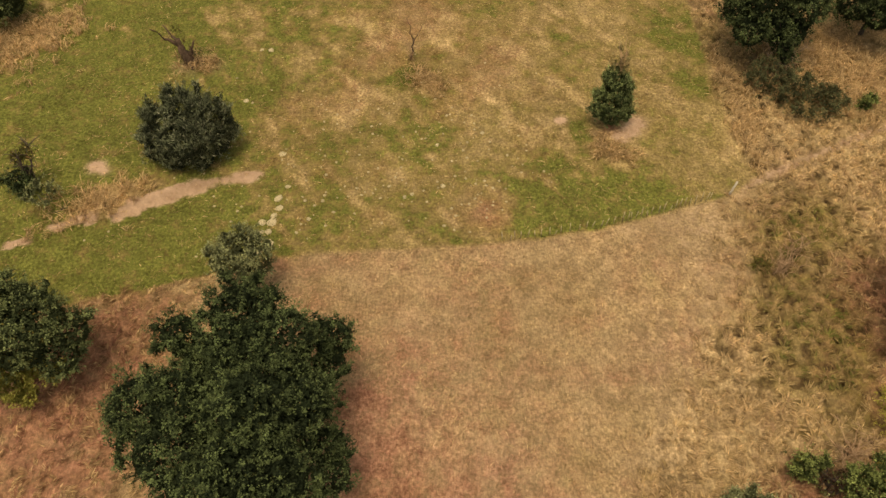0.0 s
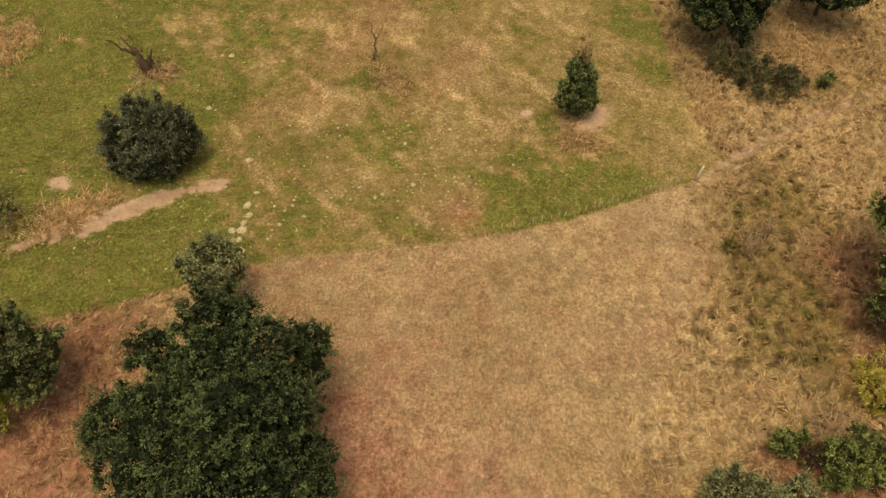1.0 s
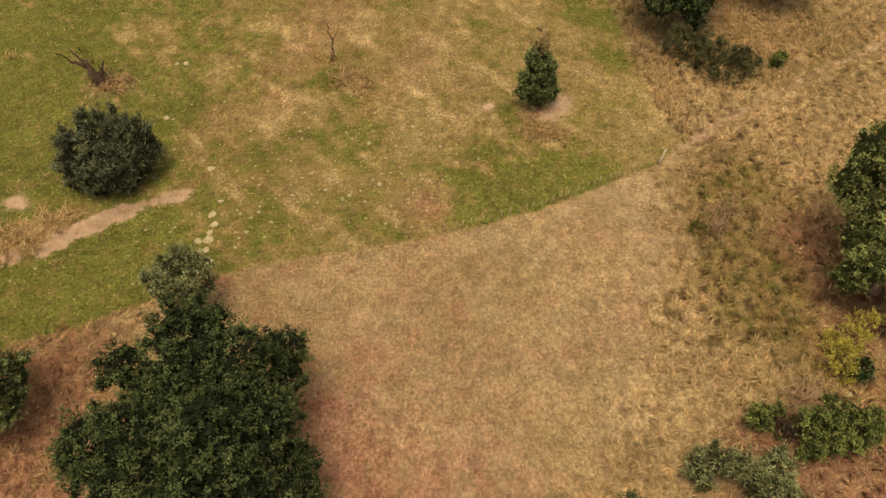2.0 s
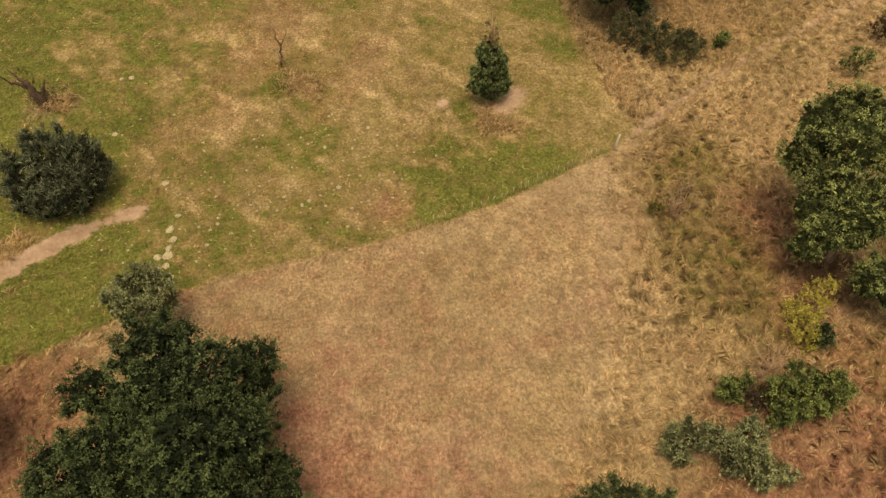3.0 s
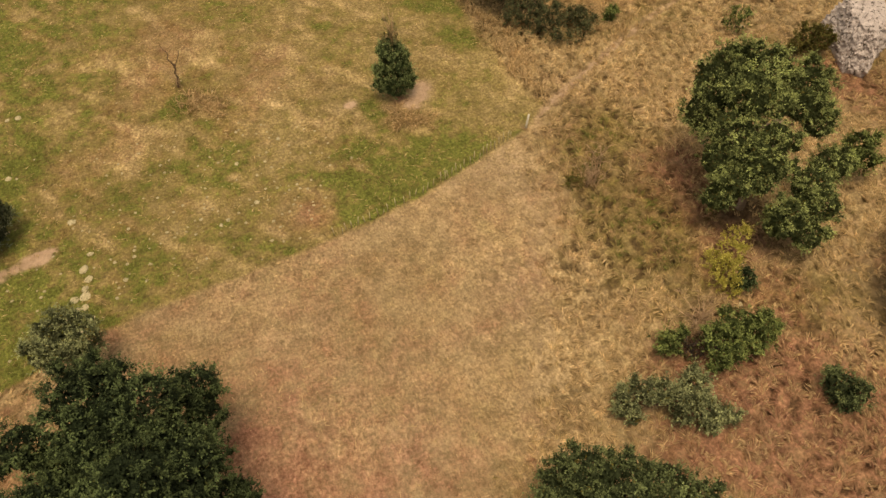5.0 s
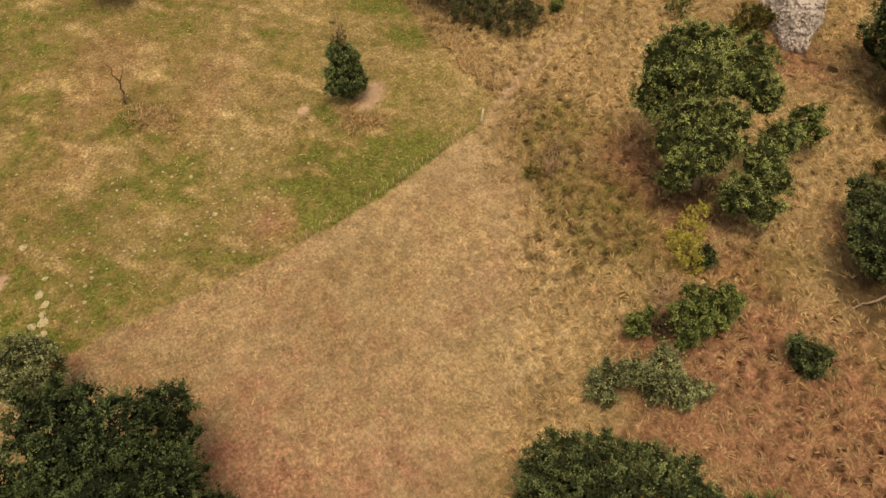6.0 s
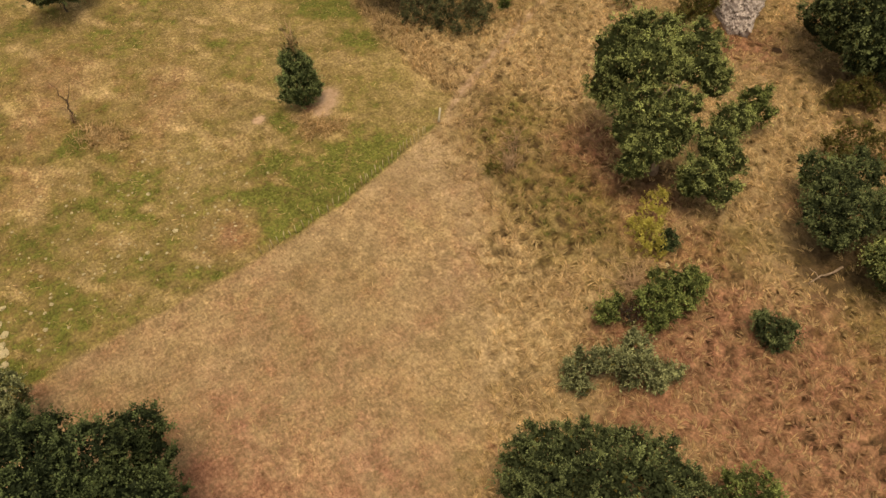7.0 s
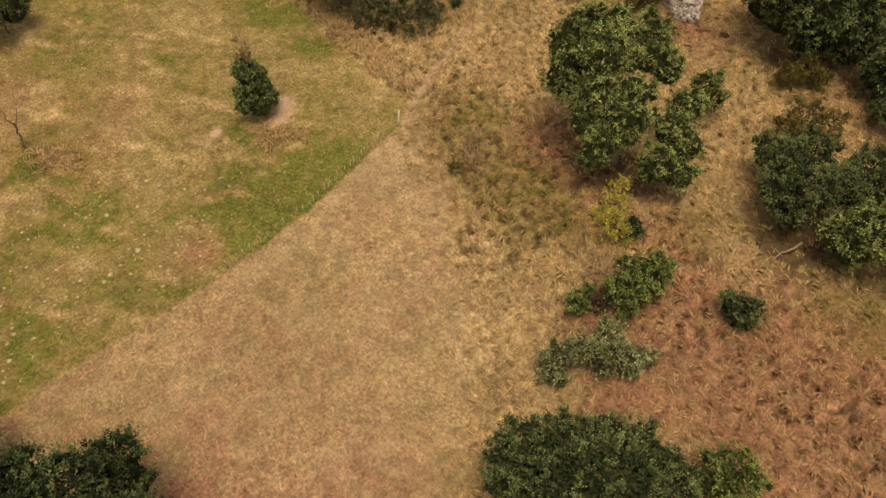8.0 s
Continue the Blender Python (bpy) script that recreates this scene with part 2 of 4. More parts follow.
SHRUB_B = [(16.9, 13.2, 0.9, 0.62), (17.5, 13.4, 1.3, 0.71), (18.3, 13.4, 1.6, 0.79), (18.8, 12.9, 1.8, 0.71), (17.2, 12.2, 0.7, 0.49), (19.5, 12.5, 1.9, 0.76), (19.9, 11.8, 1.8, 0.79), (21.1, 12.4, 2.2, 0.62), (20.9, 11.7, 2.0, 0.79), (19.7, 11.1, 1.2, 0.54), (21.1, 10.8, 1.6, 0.79), (21.2, 10.0, 1.0, 0.62), (22.0, 10.4, 1.4, 0.62), (22.7, 9.8, 1.0, 0.54), (21.5, 13.1, 2.3, 0.35), (22.0, 12.4, 2.1, 0.35), (17.2, 13.9, 1.1, 0.4)]
BUSH_R = [(30.2, 8.6, 1.4, 1.12), (30.2, 9.1, 1.21, 0.83), (30.9, 8.0, 1.12, 0.79), (30.2, 7.9, 0.74, 0.79), (30.4, 9.5, 0.93, 0.47)]
LOW_TREE = [(11.7, 9.4, 3.5, 1.79), (10.5, 9.9, 2.5, 1.36), (12.8, 8.0, 4.5, 1.81), (15.0, 7.1, 4.5, 1.51), (16.3, 5.6, 4, 1.46), (16.8, 4.5, 3, 1.34), (12.1, 6.5, 5, 2.11), (13.8, 4.8, 5, 2.1), (10.1, 8.1, 4, 1.85), (16.4, 3.3, 3, 1.44), (11.4, 4.5, 5, 2.33), (9.6, 6.3, 4.5, 2.08), (13.8, 2.9, 4, 1.79), (9.5, 9.4, 2, 1.1)]
LOW_SHRUB = [(20.3, 1.8, 2.2, 1.43), (19.2, 2.0, 2, 1.23), (20.2, 0.7, 2, 1.22), (21.3, 0.5, 1.6, 0.72), (18.9, 1.0, 2, 1.27)]
HEDGE_A = [(58.2, 26.2, 3, 2.15), (57.0, 22.4, 4.5, 2.44), (58.0, 23.6, 1.8, 1.4), (58.5, 21.8, 2.2, 1.76), (59.4, 29.0, 2.5, 2.06), (58.2, 21.5, 5, 2.82), (57.1, 23.7, 6.5, 3.26), (60.3, 19.6, 4, 2.37), (61.6, 20.1, 5.5, 2.35), (59.9, 20.0, 2, 1.66), (57.6, 26.6, 7, 3.8), (59.8, 22.9, 8, 3.7)]
HEDGE_B = [(58.3, 16.2, 2.6, 2.04), (57.3, 14.5, 1.6, 1.55), (59.3, 16.0, 4, 2.88), (56.1, 12.7, 2.4, 2.34)]
BRAMBLE = [(54.9, 21.3, 1.4, 1.21), (53.4, 21.7, 1.0, 0.91), (55.6, 19.8, 1.1, 1.0)]
HEDGE_C = [(42.9, 16.0, 2.5, 1.59), (42.1, 13.9, 3, 2.06), (39.6, 12.9, 3, 1.75), (40.7, 11.5, 3.5, 1.98), (39.5, 11.4, 2.3, 1.41), (46.1, 14.3, 2.3, 1.69)]
OLIVE_SHRUB = [(49.9, 15.5, 1.4, 1.68), (49.6, 17.4, 1.3, 1.52), (48.0, 17.5, 1, 1.13)]
HEDGE_D = [(43.4, 10.1, 3.5, 1.74), (43.7, 8.7, 4, 2.03), (46.0, 9.7, 4, 1.67), (45.0, 7.1, 4.5, 2.41)]
HEDGE_E = [(40.0, 7.8, 2.5, 1.53), (40.2, 6.6, 3.5, 1.88), (42.0, 6.5, 3.5, 1.98), (39.6, 6.8, 2, 1.12), (41.3, 4.6, 4, 2.31)]
TOP_LEFT = [(2.0, 72.5, 2, 1.51), (1.8, 72.8, 3, 2.14), (-0.4, 71.5, 4, 2.58)]
TOP_LEFT_0 = [(-42.7, 61.8, 2, 1.39), (-43.8, 61.7, 3, 2.75)]
SMALL_BUSH = [(47.7, 42.9, 1.1, 1.16), (48.6, 43.4, 1.3, 0.85)]
BROWN_SHRUB = [(53.5, 47.1, 1.2, 1.33), (54.8, 46.9, 1.4, 1.55)]
ROCK_BUSH = [(52.0, 37.8, 1.5, 1.32), (51.2, 38.0, 1, 0.92), (53.0, 37.4, 1.4, 1.22)]
THORN_GREEN = [(23.6, 31.4, 0.5, 0.7), (25.8, 31.8, 1.4, 0.5)]
LEFT_DARK = [(-34.1, 38.9, 1.3, 1.09), (-33.5, 38.3, 0.9, 0.72)]
LEFT_GREY = [(-31.8, 37.5, 1.2, 1.16), (-31.3, 38.3, 1.3, 0.81)]
GREEN_TWIG = [(37.3, 48.8, 0.8, 0.7), (38.2, 49.4, 0.9, 0.5)]

# ---- small tools ----
rng = np.random.default_rng(7)
TABLE = rng.random((256, 256))


def patches(x, y, size, shift=0):
    """Smooth noise from 0 to 1 over the plan, with blobs of that many metres."""
    u, v = np.asarray(x) / size + shift * 17.3, np.asarray(y) / size + shift * 9.7
    i, j = np.floor(u).astype(int), np.floor(v).astype(int)
    a, b = u - i, v - j
    a, b = a * a * (3 - 2 * a), b * b * (3 - 2 * b)
    t = lambda p, q: TABLE[p % 256, q % 256]
    return (t(i, j) * (1 - a) + t(i + 1, j) * a) * (1 - b) + (t(i, j + 1) * (1 - a) + t(i + 1, j + 1) * a) * b


def rough_noise(x, y, size, shift=0):
    return sum(patches(x, y, size / 2**k, shift + k) / 2**k for k in range(4)) / 1.875


def step(d, width):
    s = np.clip(np.asarray(d) / width * 0.5 + 0.5, 0, 1)
    return s * s * (3 - 2 * s)


def near_line(x, y, line):
    """How far a place of the plan lies from a line of corners."""
    best = np.full(np.shape(x), 1e9)
    for (ax, ay), (bx, by) in zip(line, line[1:]):
        dx, dy = bx - ax, by - ay
        s = np.clip(((x - ax) * dx + (y - ay) * dy) / (dx * dx + dy * dy), 0, 1)
        best = np.minimum(best, np.hypot(x - ax - s * dx, y - ay - s * dy))
    return best


def spots(x, y, places):
    out = np.zeros(np.shape(x))
    for px, py, r, w in places:
        out += w * np.exp(-((x - px) ** 2 + (y - py) ** 2) / (r * r))
    return out


def sheet(name, verts, faces, material, smooth=False, **attributes):
    """A mesh object from arrays; all faces have the same number of corners."""
    verts, faces = np.asarray(verts, np.float32), np.asarray(faces, np.int32)
    mesh = bpy.data.meshes.new(name)
    mesh.vertices.add(len(verts))
    mesh.vertices.foreach_set("co", verts.ravel())
    mesh.loops.add(faces.size)
    mesh.loops.foreach_set("vertex_index", faces.ravel())
    mesh.polygons.add(len(faces))
    mesh.polygons.foreach_set("loop_start", np.arange(0, faces.size, faces.shape[1], dtype=np.int32))
    mesh.polygons.foreach_set("use_smooth", np.full(len(faces), smooth))
    for key, values in attributes.items():
        values = np.asarray(values, np.float32)
        if values.ndim == 2:
            mesh.attributes.new(key, "FLOAT_COLOR", "POINT").data.foreach_set("color", values.ravel())
        else:
            mesh.attributes.new(key, "FLOAT", "POINT").data.foreach_set("value", values)
    mesh.update()
    mesh.validate()
    mesh.materials.append(material)
    return new(name, mesh)


def under(ob, parent, label=""):
    ob.parent = parent
    return tagged(ob, label)


def thing(name, x, y, label, category, group=""):
    ob = new(name)
    ob.empty_display_size = 0.3
    ob.location = (x, y, height(x, y))
    return tagged(ob, label, category, group)


# ---- the lie of the land ----
FENCE_X = (-90, -60, -26, -17.9, -13.1, -5.9, 1.5, 7.6, 13.0, 19.2, 23.0, 24.6)
FENCE_Y = (12, 19, 28.2, 30.5, 32.3, 33.0, 33.4, 34.1, 35.3, 37.3, 38.5, 39.5)
MEADOW_Y, MEADOW_X = (39.5, 41.0, 45.0, 56.0, 80.0, 120.0), (24.6, 26.0, 25.3, 25.2, 25.0, 24.0)
ROUGH_Y, ROUGH_X = (-20, 3, 10.8, 13.3, 16.9, 21.8, 26.5, 32.7, 36.0, 39.5), (-14, 0.5, 7.2, 10.9, 14.3, 16.9, 20.2, 22.6, 23.6, 24.6)
BANK = ((-33.5, 33.3), (-31.0, 34.9), (-26.2, 36.3), (-22.6, 38.3), (-18.0, 40.0), (-14.9, 40.7))
RUTS = (((23.6, 38.6), (19.5, 33.5), (16.8, 28.0), (15.4, 22.0), (15.0, 17.0)), ((22.0, 38.0), (17.9, 33.6), (15.2, 28.3), (13.8, 22.2), (13.4, 17.0)))
TRACK = ((21.8, 38.0), (27.0, 40.8), (31.6, 43.2), (37.2, 46.0), (42.8, 48.4), (48.6, 50.5), (58.0, 53.6))
GREEN_SPOTS = ((26, 33, 3.6, .15), (25, 27.5, 3.6, .18), (28, 24, 3, .15), (7.8, 36, 3.0, .3), (12.3, 36.6, 3.2, .45), (10.5, 39, 5, .2), (11.8, 45.9, 1.1, .7), (-4, 52.6, 1.6, .6), (-34.2, 44, 6, .55), (-32.2, 53.7, 5, .5),
               (-32.6, 36.4, 5, .5), (-22.8, 31.5, 4, .5), (-19.4, 33.7, 4, .45), (-29.3, 32, 5, .5), (-29, 46.1, 5, .5), (23.2, 52.3, 1.8, .5), (15.3, 38.4, 2.5, .35),
               (-26, 50, 4, .35), (-20, 47, 3, .2), (25.6, 30.8, 1.8, .35), (25.3, 23.9, 2.2, .3), (27.8, 25.9, 2.2, .25), (23, 23, 1.6, .25), (25.5, 28, 2, .3),
               (33, 14.3, 2, .3), (36.7, 14.2, 2, .3), (38, 2.9, 4, .25), (26.5, 27, 4.0, .45), (29.5, 23, 4.5, .25), (24, 18.5, 2, .15), (-30, 36, 4, .2), (-38, 34, 6, .4), (-36, 48, 8, .3), (22.8, 7.1, 1.5, .25), (24, 60, 4, .4), (22.8, 46, 2, .25), (27.5, 34, 4.5, .42), (29.5, 37.5, 4, .25), (27, 23.5, 4, .3), (14, 37.2, 2.2, .3), (17.5, 38.2, 2, .25), (34, 11, 4, .2), (39, 3, 5, .2), (25.5, 34.5, 3, .3), (26.5, 25.5, 3, .3), (28.5, 30, 3, .2), (30.5, 35, 3, .2))
RUST_SPOTS = ((-3, 18.5, 4, .22), (-2, 13, 5, .3), (2, 10.5, 4, .2), (22, 14.3, 2.4, .5), (24.5, 11.5, 2.5, .45), (19.5, 9.6, 2.2, .5), (27.5, 11.5, 3, .35), (52, 34.5, 2.5, .6), (54.5, 30.5, 2.5, .45), (47, 34, 4, .3), (4.4, 53, 2.6, .6), (3.3, 36.6, 2.0, .9), (-8.5, 49.9, 2.6, .5), (-2.7, 62.6, 4, .6), (1.7, 49.9, 2, .35), (-6, 57, 3, .45), (6, 57, 2.5, .4), (-13, 49, 2.5, .4), (9, 51, 2, .4), (18.8, 50.7, 3, .2), (-5.4, 20.2, 1.6, .7), (-5.3, 16.4, 1.8, .8),
              (-22.4, 27, 3, .45), (-25.2, 19.3, 4, .6), (-22.2, 23.4, 3, .5), (-22, 16, 3, .3), (-3.3, 24.4, 3, .2), (29, 27, 3.0, .3), (30, 22, 2.5, .35), (32.2, 29.9, 2.0, .4), (30.3, 25.1, 1.6, .35),
              (14.7, 46.4, 1.0, 1.1), (22.6, 16, 2, .4), (31, 15.5, 3.5, .35), (24, 12.5, 2.5, .3), (33, 22, 3, .4), (28.5, 21.5, 2.5, .3), (31.3, 27.5, 2.2, .45), (30.6, 31, 2.2, .3), (30, 13, 3.5, .25), (27.5, 10.5, 3, .25), (28.2, 8, 4, .2), (30.2, 8.4, 1.9, .35), (45.9, 40, 4, .35), (49.4, 36.4, 4, .4), (32.5, 16.9, 2.5, .4), (26.4, 12.6, 2.5, .4), (20.7, 9.3, 2, .5), (22.4, 4.4, 4, .5),
              (26.2, -.3, 5.5, 1.05), (30, 3.5, 6, .6), (34, -2, 7, .5), (24, 11, 3, .35), (-26, 24, 4, .5), (-28, 15, 6, .5), (30, 1.5, 4, .45), (41.7, 15.4, 1.6, .4), (53, 32, 2.5, .45), (16, 24.5, 2.2, .2), (33.3, 30.1, 1.6, .5))
STRAW_SPOTS = ((43, 27, 5, .35), (46, 22, 5, .35), (44, 35, 6, .3), (36, 37, 4, .3), (34, 42, 4, .25), (20.5, 42, 4.5, .15), (22, 48, 4, .1), (20.5, 23, 3.5, .3), (19.5, 19, 3.5, .35), (27.5, 47, 3.5, .5), (29, 43, 4, .35), (33, 40, 5, .3), (-13.1, 55.8, 2, .5), (-9.4, 48.4, 1.6, .4), (-1.6, 52.2, 1.2, .8), (-.8, 51, .9, .6), (-8.3, 47.3, 1.2, .4), (-21, 62.5, 4, .4), (15.7, 63.6, 4, .3), (14.9, 42.6, 1.3, .7),
               (-28, 40, 3, .6), (18, 17, 3, .35), (16, 18.5, 2.2, .35), (40, 40, 6, .4), (36, 51, 4, .5), (-42, 57, 6, .7), (24, 9, 3, .25))
# bare earth at the feet of trees, with their shade painted in
SHADED_EARTH = ((34.2, 23.6, 2.2, .9), (32.4, 22.4, 1.6, .6), (36.2, 23.6, 1.8, .7), (38.6, 9.4, 2.6, .9), (41.5, 9.5, 2.4, .9), (37.6, 11.6, 1.5, .5), (40.2, 14.0, 2.5, .6), (23.6, 15.0, 1.0, 1.0), (33.0, 54.6, 2.4, .7), (30.6, 54.0, 2.0, .8), (29.0, 55.0, 2.0, .7), (53.5, 20.0, 2.2, .7), (56.0, 24.5, 2.2, .8), (-14.5, 20.5, 2.0, .5))
BARE_SPOTS = ((10.3, 47.4, .42, 2.6), (16.8, 47.1, .8, 1.9), (16.2, 46.0, .7, 1.5), (15.2, 45.3, .7, 1.2), (13.2, 45.7, .5, .4), (-28.9, 41.3, .55, 2.4), (-28.1, 40.8, .4, 1.4), (-24.3, 54.6, 1.2, .4), (-22, 54.8, 1.0, .35))


def zones(x, y):
    """Meadow and rough ground, each from 0 to 1; the rest is the grazed field."""
    wob = (rough_noise(x, y, 2.5, 3) - 0.5)
    above = step(y - np.interp(x, FENCE_X, FENCE_Y) + wob * 0.25, 0.35)
    inside = step(np.interp(y, MEADOW_Y, MEADOW_X) - x + wob * 0.6, 0.45)
    meadow = np.where(x < 24.8, above, step(y - 39.5, 0.5)) * inside
    rough = np.where(y > 39.5, 1 - inside, step(x - np.interp(y, ROUGH_Y, ROUGH_X) - 0.1 + wob * 5, 2.6))
    west = step(-14.5 - x + wob * 4, 2.5) * (1 - above)
    return meadow, np.clip(np.maximum(rough, west * 0.7), 0, 1)


CELL = 0.84
CELLS = np.random.default_rng(3).random((128, 128, 3))


def nearest_tussock(x, y):
    """How far each place lies from the nearest tussock's middle, and the way there."""
    x, y = np.asarray(x, float), np.asarray(y, float)
    x = x + 0.35 * (patches(x, y, 1.3, 25) - 0.5)
    y = y + 0.35 * (patches(x, y, 1.3, 26) - 0.5)
    i, j = np.floor(x / CELL).astype(int), np.floor(y / CELL).astype(int)
    best, bx, by, own = np.full(x.shape, 9.0), np.zeros(x.shape), np.zeros(x.shape), np.zeros(x.shape)
    for di in (-1, 0, 1):
        for dj in (-1, 0, 1):
            t = CELLS[(i + di) % 128, (j + dj) % 128]
            ox, oy = x - (i + di + t[..., 0]) * CELL, y - (j + dj + t[..., 1]) * CELL
            far = np.hypot(ox, oy) * (1.15 - 0.3 * t[..., 2])
            near = far < best
            best, bx, by, own = np.where(near, far, best), np.where(near, ox, bx), np.where(near, oy, by), np.where(near, t[..., 2], own)
    return best, bx, by, own


def tussock(x, y):
    """1 on the crest of a tussock, 0 in the gaps between them."""
    far = nearest_tussock(x, y)[0]
    return np.clip(1.08 - (far / 0.55) ** 2, 0, 1)


def cover(x, y):
    """Weights of green, rust, straw and bare earth."""
    meadow, rough = zones(x, y)
    n1, n2, n3 = rough_noise(x, y, 7, 1), rough_noise(x, y, 2.6, 5), rough_noise(x, y, 12, 8)
    bank = near_line(x, y, BANK)
    track = step(0.3 - near_line(x, y, TRACK), 0.4)
    bare = spots(x, y, BARE_SPOTS) + 0.7 * track * rough + (1 - meadow) * np.interp(x, (10, 18), (0, 0.28)) * np.interp(x, (24, 30), (1, 0)) * (1 - 0.7 * rough) + 0.5 * (1 - meadow) * (n1 - 0.5) * (1 - rough) + step(np.interp(x, (-33, -27, -24, -15), (0.1, 0.2, 0.55, 0.35)) - bank + 2.3 * (rough_noise(x, y, 1.1, 15) - 0.5), 0.2) * 1.35
    green = meadow * np.maximum(0.48, np.interp(x, (-30, -18, -6, 8, 20), (1.08, 0.96, 0.78, 0.70, 0.66)) + 0.3 * (n1 - 0.5) + 0.4 * (n2 - 0.5)) + rough * (0.13 + 1.2 * (n1 - 0.5) + 0.5 * (n2 - 0.5)) + (1 - meadow) * (1 - rough) * (np.interp(x, (8, 18), (0.10, 0.22)) + 0.5 * (n2 - 0.5))
    green = green + spots(x, y, GREEN_SPOTS) * np.maximum(meadow, rough) 
    # hay lies in drifts along one way over the meadow
    drift = rough_noise((0.8 * x + 0.6 * y) * 1.0, (0.6 * x - 0.8 * y) * 0.42, 1.25, 41)
    blot = rough_noise(x, y, 2.4, 44)
    calm = np.interp(x, (10, 17), (1.0, 0.45))
    green = green - meadow * calm * (0.4 * (drift - 0.5) + 1.6 * np.maximum(drift - 0.60, 0))
    rust = meadow * calm * (0.8 * (blot - 0.5) + 2.2 * np.maximum(blot - 0.60, 0)) + np.interp(x, (-2, 12), (0.27, 0.12)) * meadow + np.interp(y, (38, 44), (0.3, 0.1)) * rough + np.interp(x, (-6, 4, 20), (0.5, 0.34, 0.16)) * (1 - meadow) * (1 - rough) + (0.9 - 0.5 * meadow) * (n3 - 0.5) + 0.5 * (n2 - 0.5) + spots(x, y, RUST_SPOTS)
    rust = rust + (1 - meadow) * (1 - rough) * (1.1 * np.maximum(blot - 0.55, 0) - 0.05)
    straw = meadow * calm * (0.6 * (drift - 0.5) + 3.2 * np.maximum(drift - 0.60, 0)) + np.interp(x, (-16, -5, 10), (0.04, 0.17, 0.25)) * meadow + 0.6 * rough + 0.1 + (0.5 + 0.4 * rough) * (rough_noise(x, y, 5, 12) - 0.5) + spots(x, y, STRAW_SPOTS) + 0.6 * track
    for rut in RUTS:
        straw = straw + 0.22 * step(0.28 - near_line(x, y, rut) + 0.3 * (n2 - 0.5), 0.3)
    side = y - np.interp(x, [p[0] for p in BANK], [p[1] for p in BANK])
    dry = np.exp(-(((x + 27.2) / 3.6) ** 2) - ((side - 1.3) / 1.5) ** 2)
    red = np.clip(spots(x, y, RUST_SPOTS), 0, 1)
    hollow = rough * (0.36 - tussock(x, y))  # gaps greener and crests paler: shade between tussocks put into the colour
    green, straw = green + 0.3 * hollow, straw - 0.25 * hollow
    pale = np.clip(spots(x, y, STRAW_SPOTS), 0, 1)
    lush = np.clip(spots(x, y, GREEN_SPOTS), 0, 1) * rough
    straw = straw * (1 - 0.6 * lush)
    green, rust, straw = green * (1 - dry) * (1 - 0.75 * red) * (1 - 0.6 * pale), rust + 0.45 * dry, straw * (1 - 0.75 * red) + 0.4 * dry
    green = np.where(meadow > 0.5, green, np.minimum(green, 0.76))
    out = np.stack([green, rust, straw, bare], -1)
    return np.clip(out, 0, (1, 1, 1, 1.9))


def height(x, y):
    x, y = np.asarray(x, float), np.asarray(y, float)
    meadow, rough = zones(x, y)
    h = 0.5 * (rough_noise(x, y, 30, 2) - 0.5) + rough * (0.18 + 0.32 * pitting(x, y)) * (np.minimum(tussock(x, y), 0.6) / 0.6 - 0.5) * step(80 - np.hypot(x, y), 20)
    h = h + 0.05 * (patches(x, y, 0.9, 6) - 0.5) * step(80 - np.hypot(x, y), 20)
    side = (y - np.interp(x, [p[0] for p in BANK], [p[1] for p in BANK]))
    h = h + 0.45 * step(side, 0.5) * step(4.5 - np.hypot((x + 24) / 2.4, y - 39.5), 2.5)
    return h if h.ndim else float(h)


def floor_cover(x, y):
    """Less straw, more brown and olive: shade under tall grass, put into the colour."""
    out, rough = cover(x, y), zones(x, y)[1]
    out[..., 2] = np.clip(out[..., 2] - 0.6 * rough, 0, 1)
    trodden = step(0.45 - near_line(x, y, TRACK), 0.4)
    out[..., 3] = out[..., 3] * (1 - 0.7 * rough * (1 - trodden))
    out[..., 0] = np.clip(out[..., 0] + 0.2 * rough, 0, np.where(rough > 0.5, 0.64, 1))
    out[..., 1] = np.clip(out[..., 1] + 0.1 * rough, 0, 1)
    return out


def pitting(x, y):
    """How broken the tall grass is: strongest in the old tussocks by the field corner."""
    young = step(21 - y, 4) * step(26 - x, 3)
    return np.interp(x, (30, 36), (1.0, 0.4)) * (1 - 0.7 * young) * zones(x, y)[1] ** 1.5


def floor_shade(x, y):
    """Shade painted dark over dead stems in tussock gaps and bare earth under trees."""
    tree_shade = np.clip(spots(x, y, SHADED_EARTH) + 0.9 * (rough_noise(x, y, 1.6, 35) - 0.5), 0, 1) * (spots(x, y, SHADED_EARTH) > 0.12)
    return np.maximum(tree_shade, zones(x, y)[1] * np.clip(1.4 - tussock(x, y) / 0.34, 0, 1) * np.clip(3.0 * rough_noise(x, y, 2.0, 33) - 0.5, 0.25, 1) * pitting(x, y))


def axis(low, high, pace):
    mid = np.arange(low, high + pace, pace)
    far = np.cumsum(pace * 1.22 ** np.arange(1, 46))
    far = far[far < 2600]
    return np.r_[low - far[::-1], mid, mid[-1] + far]


def finer(line, low, high):
    """Halves the steps between low and high, where the tall grass stands."""
    mid = (line[:-1] + line[1:]) / 2
    return np.sort(np.r_[line, mid[(mid > low) & (mid < high)]])


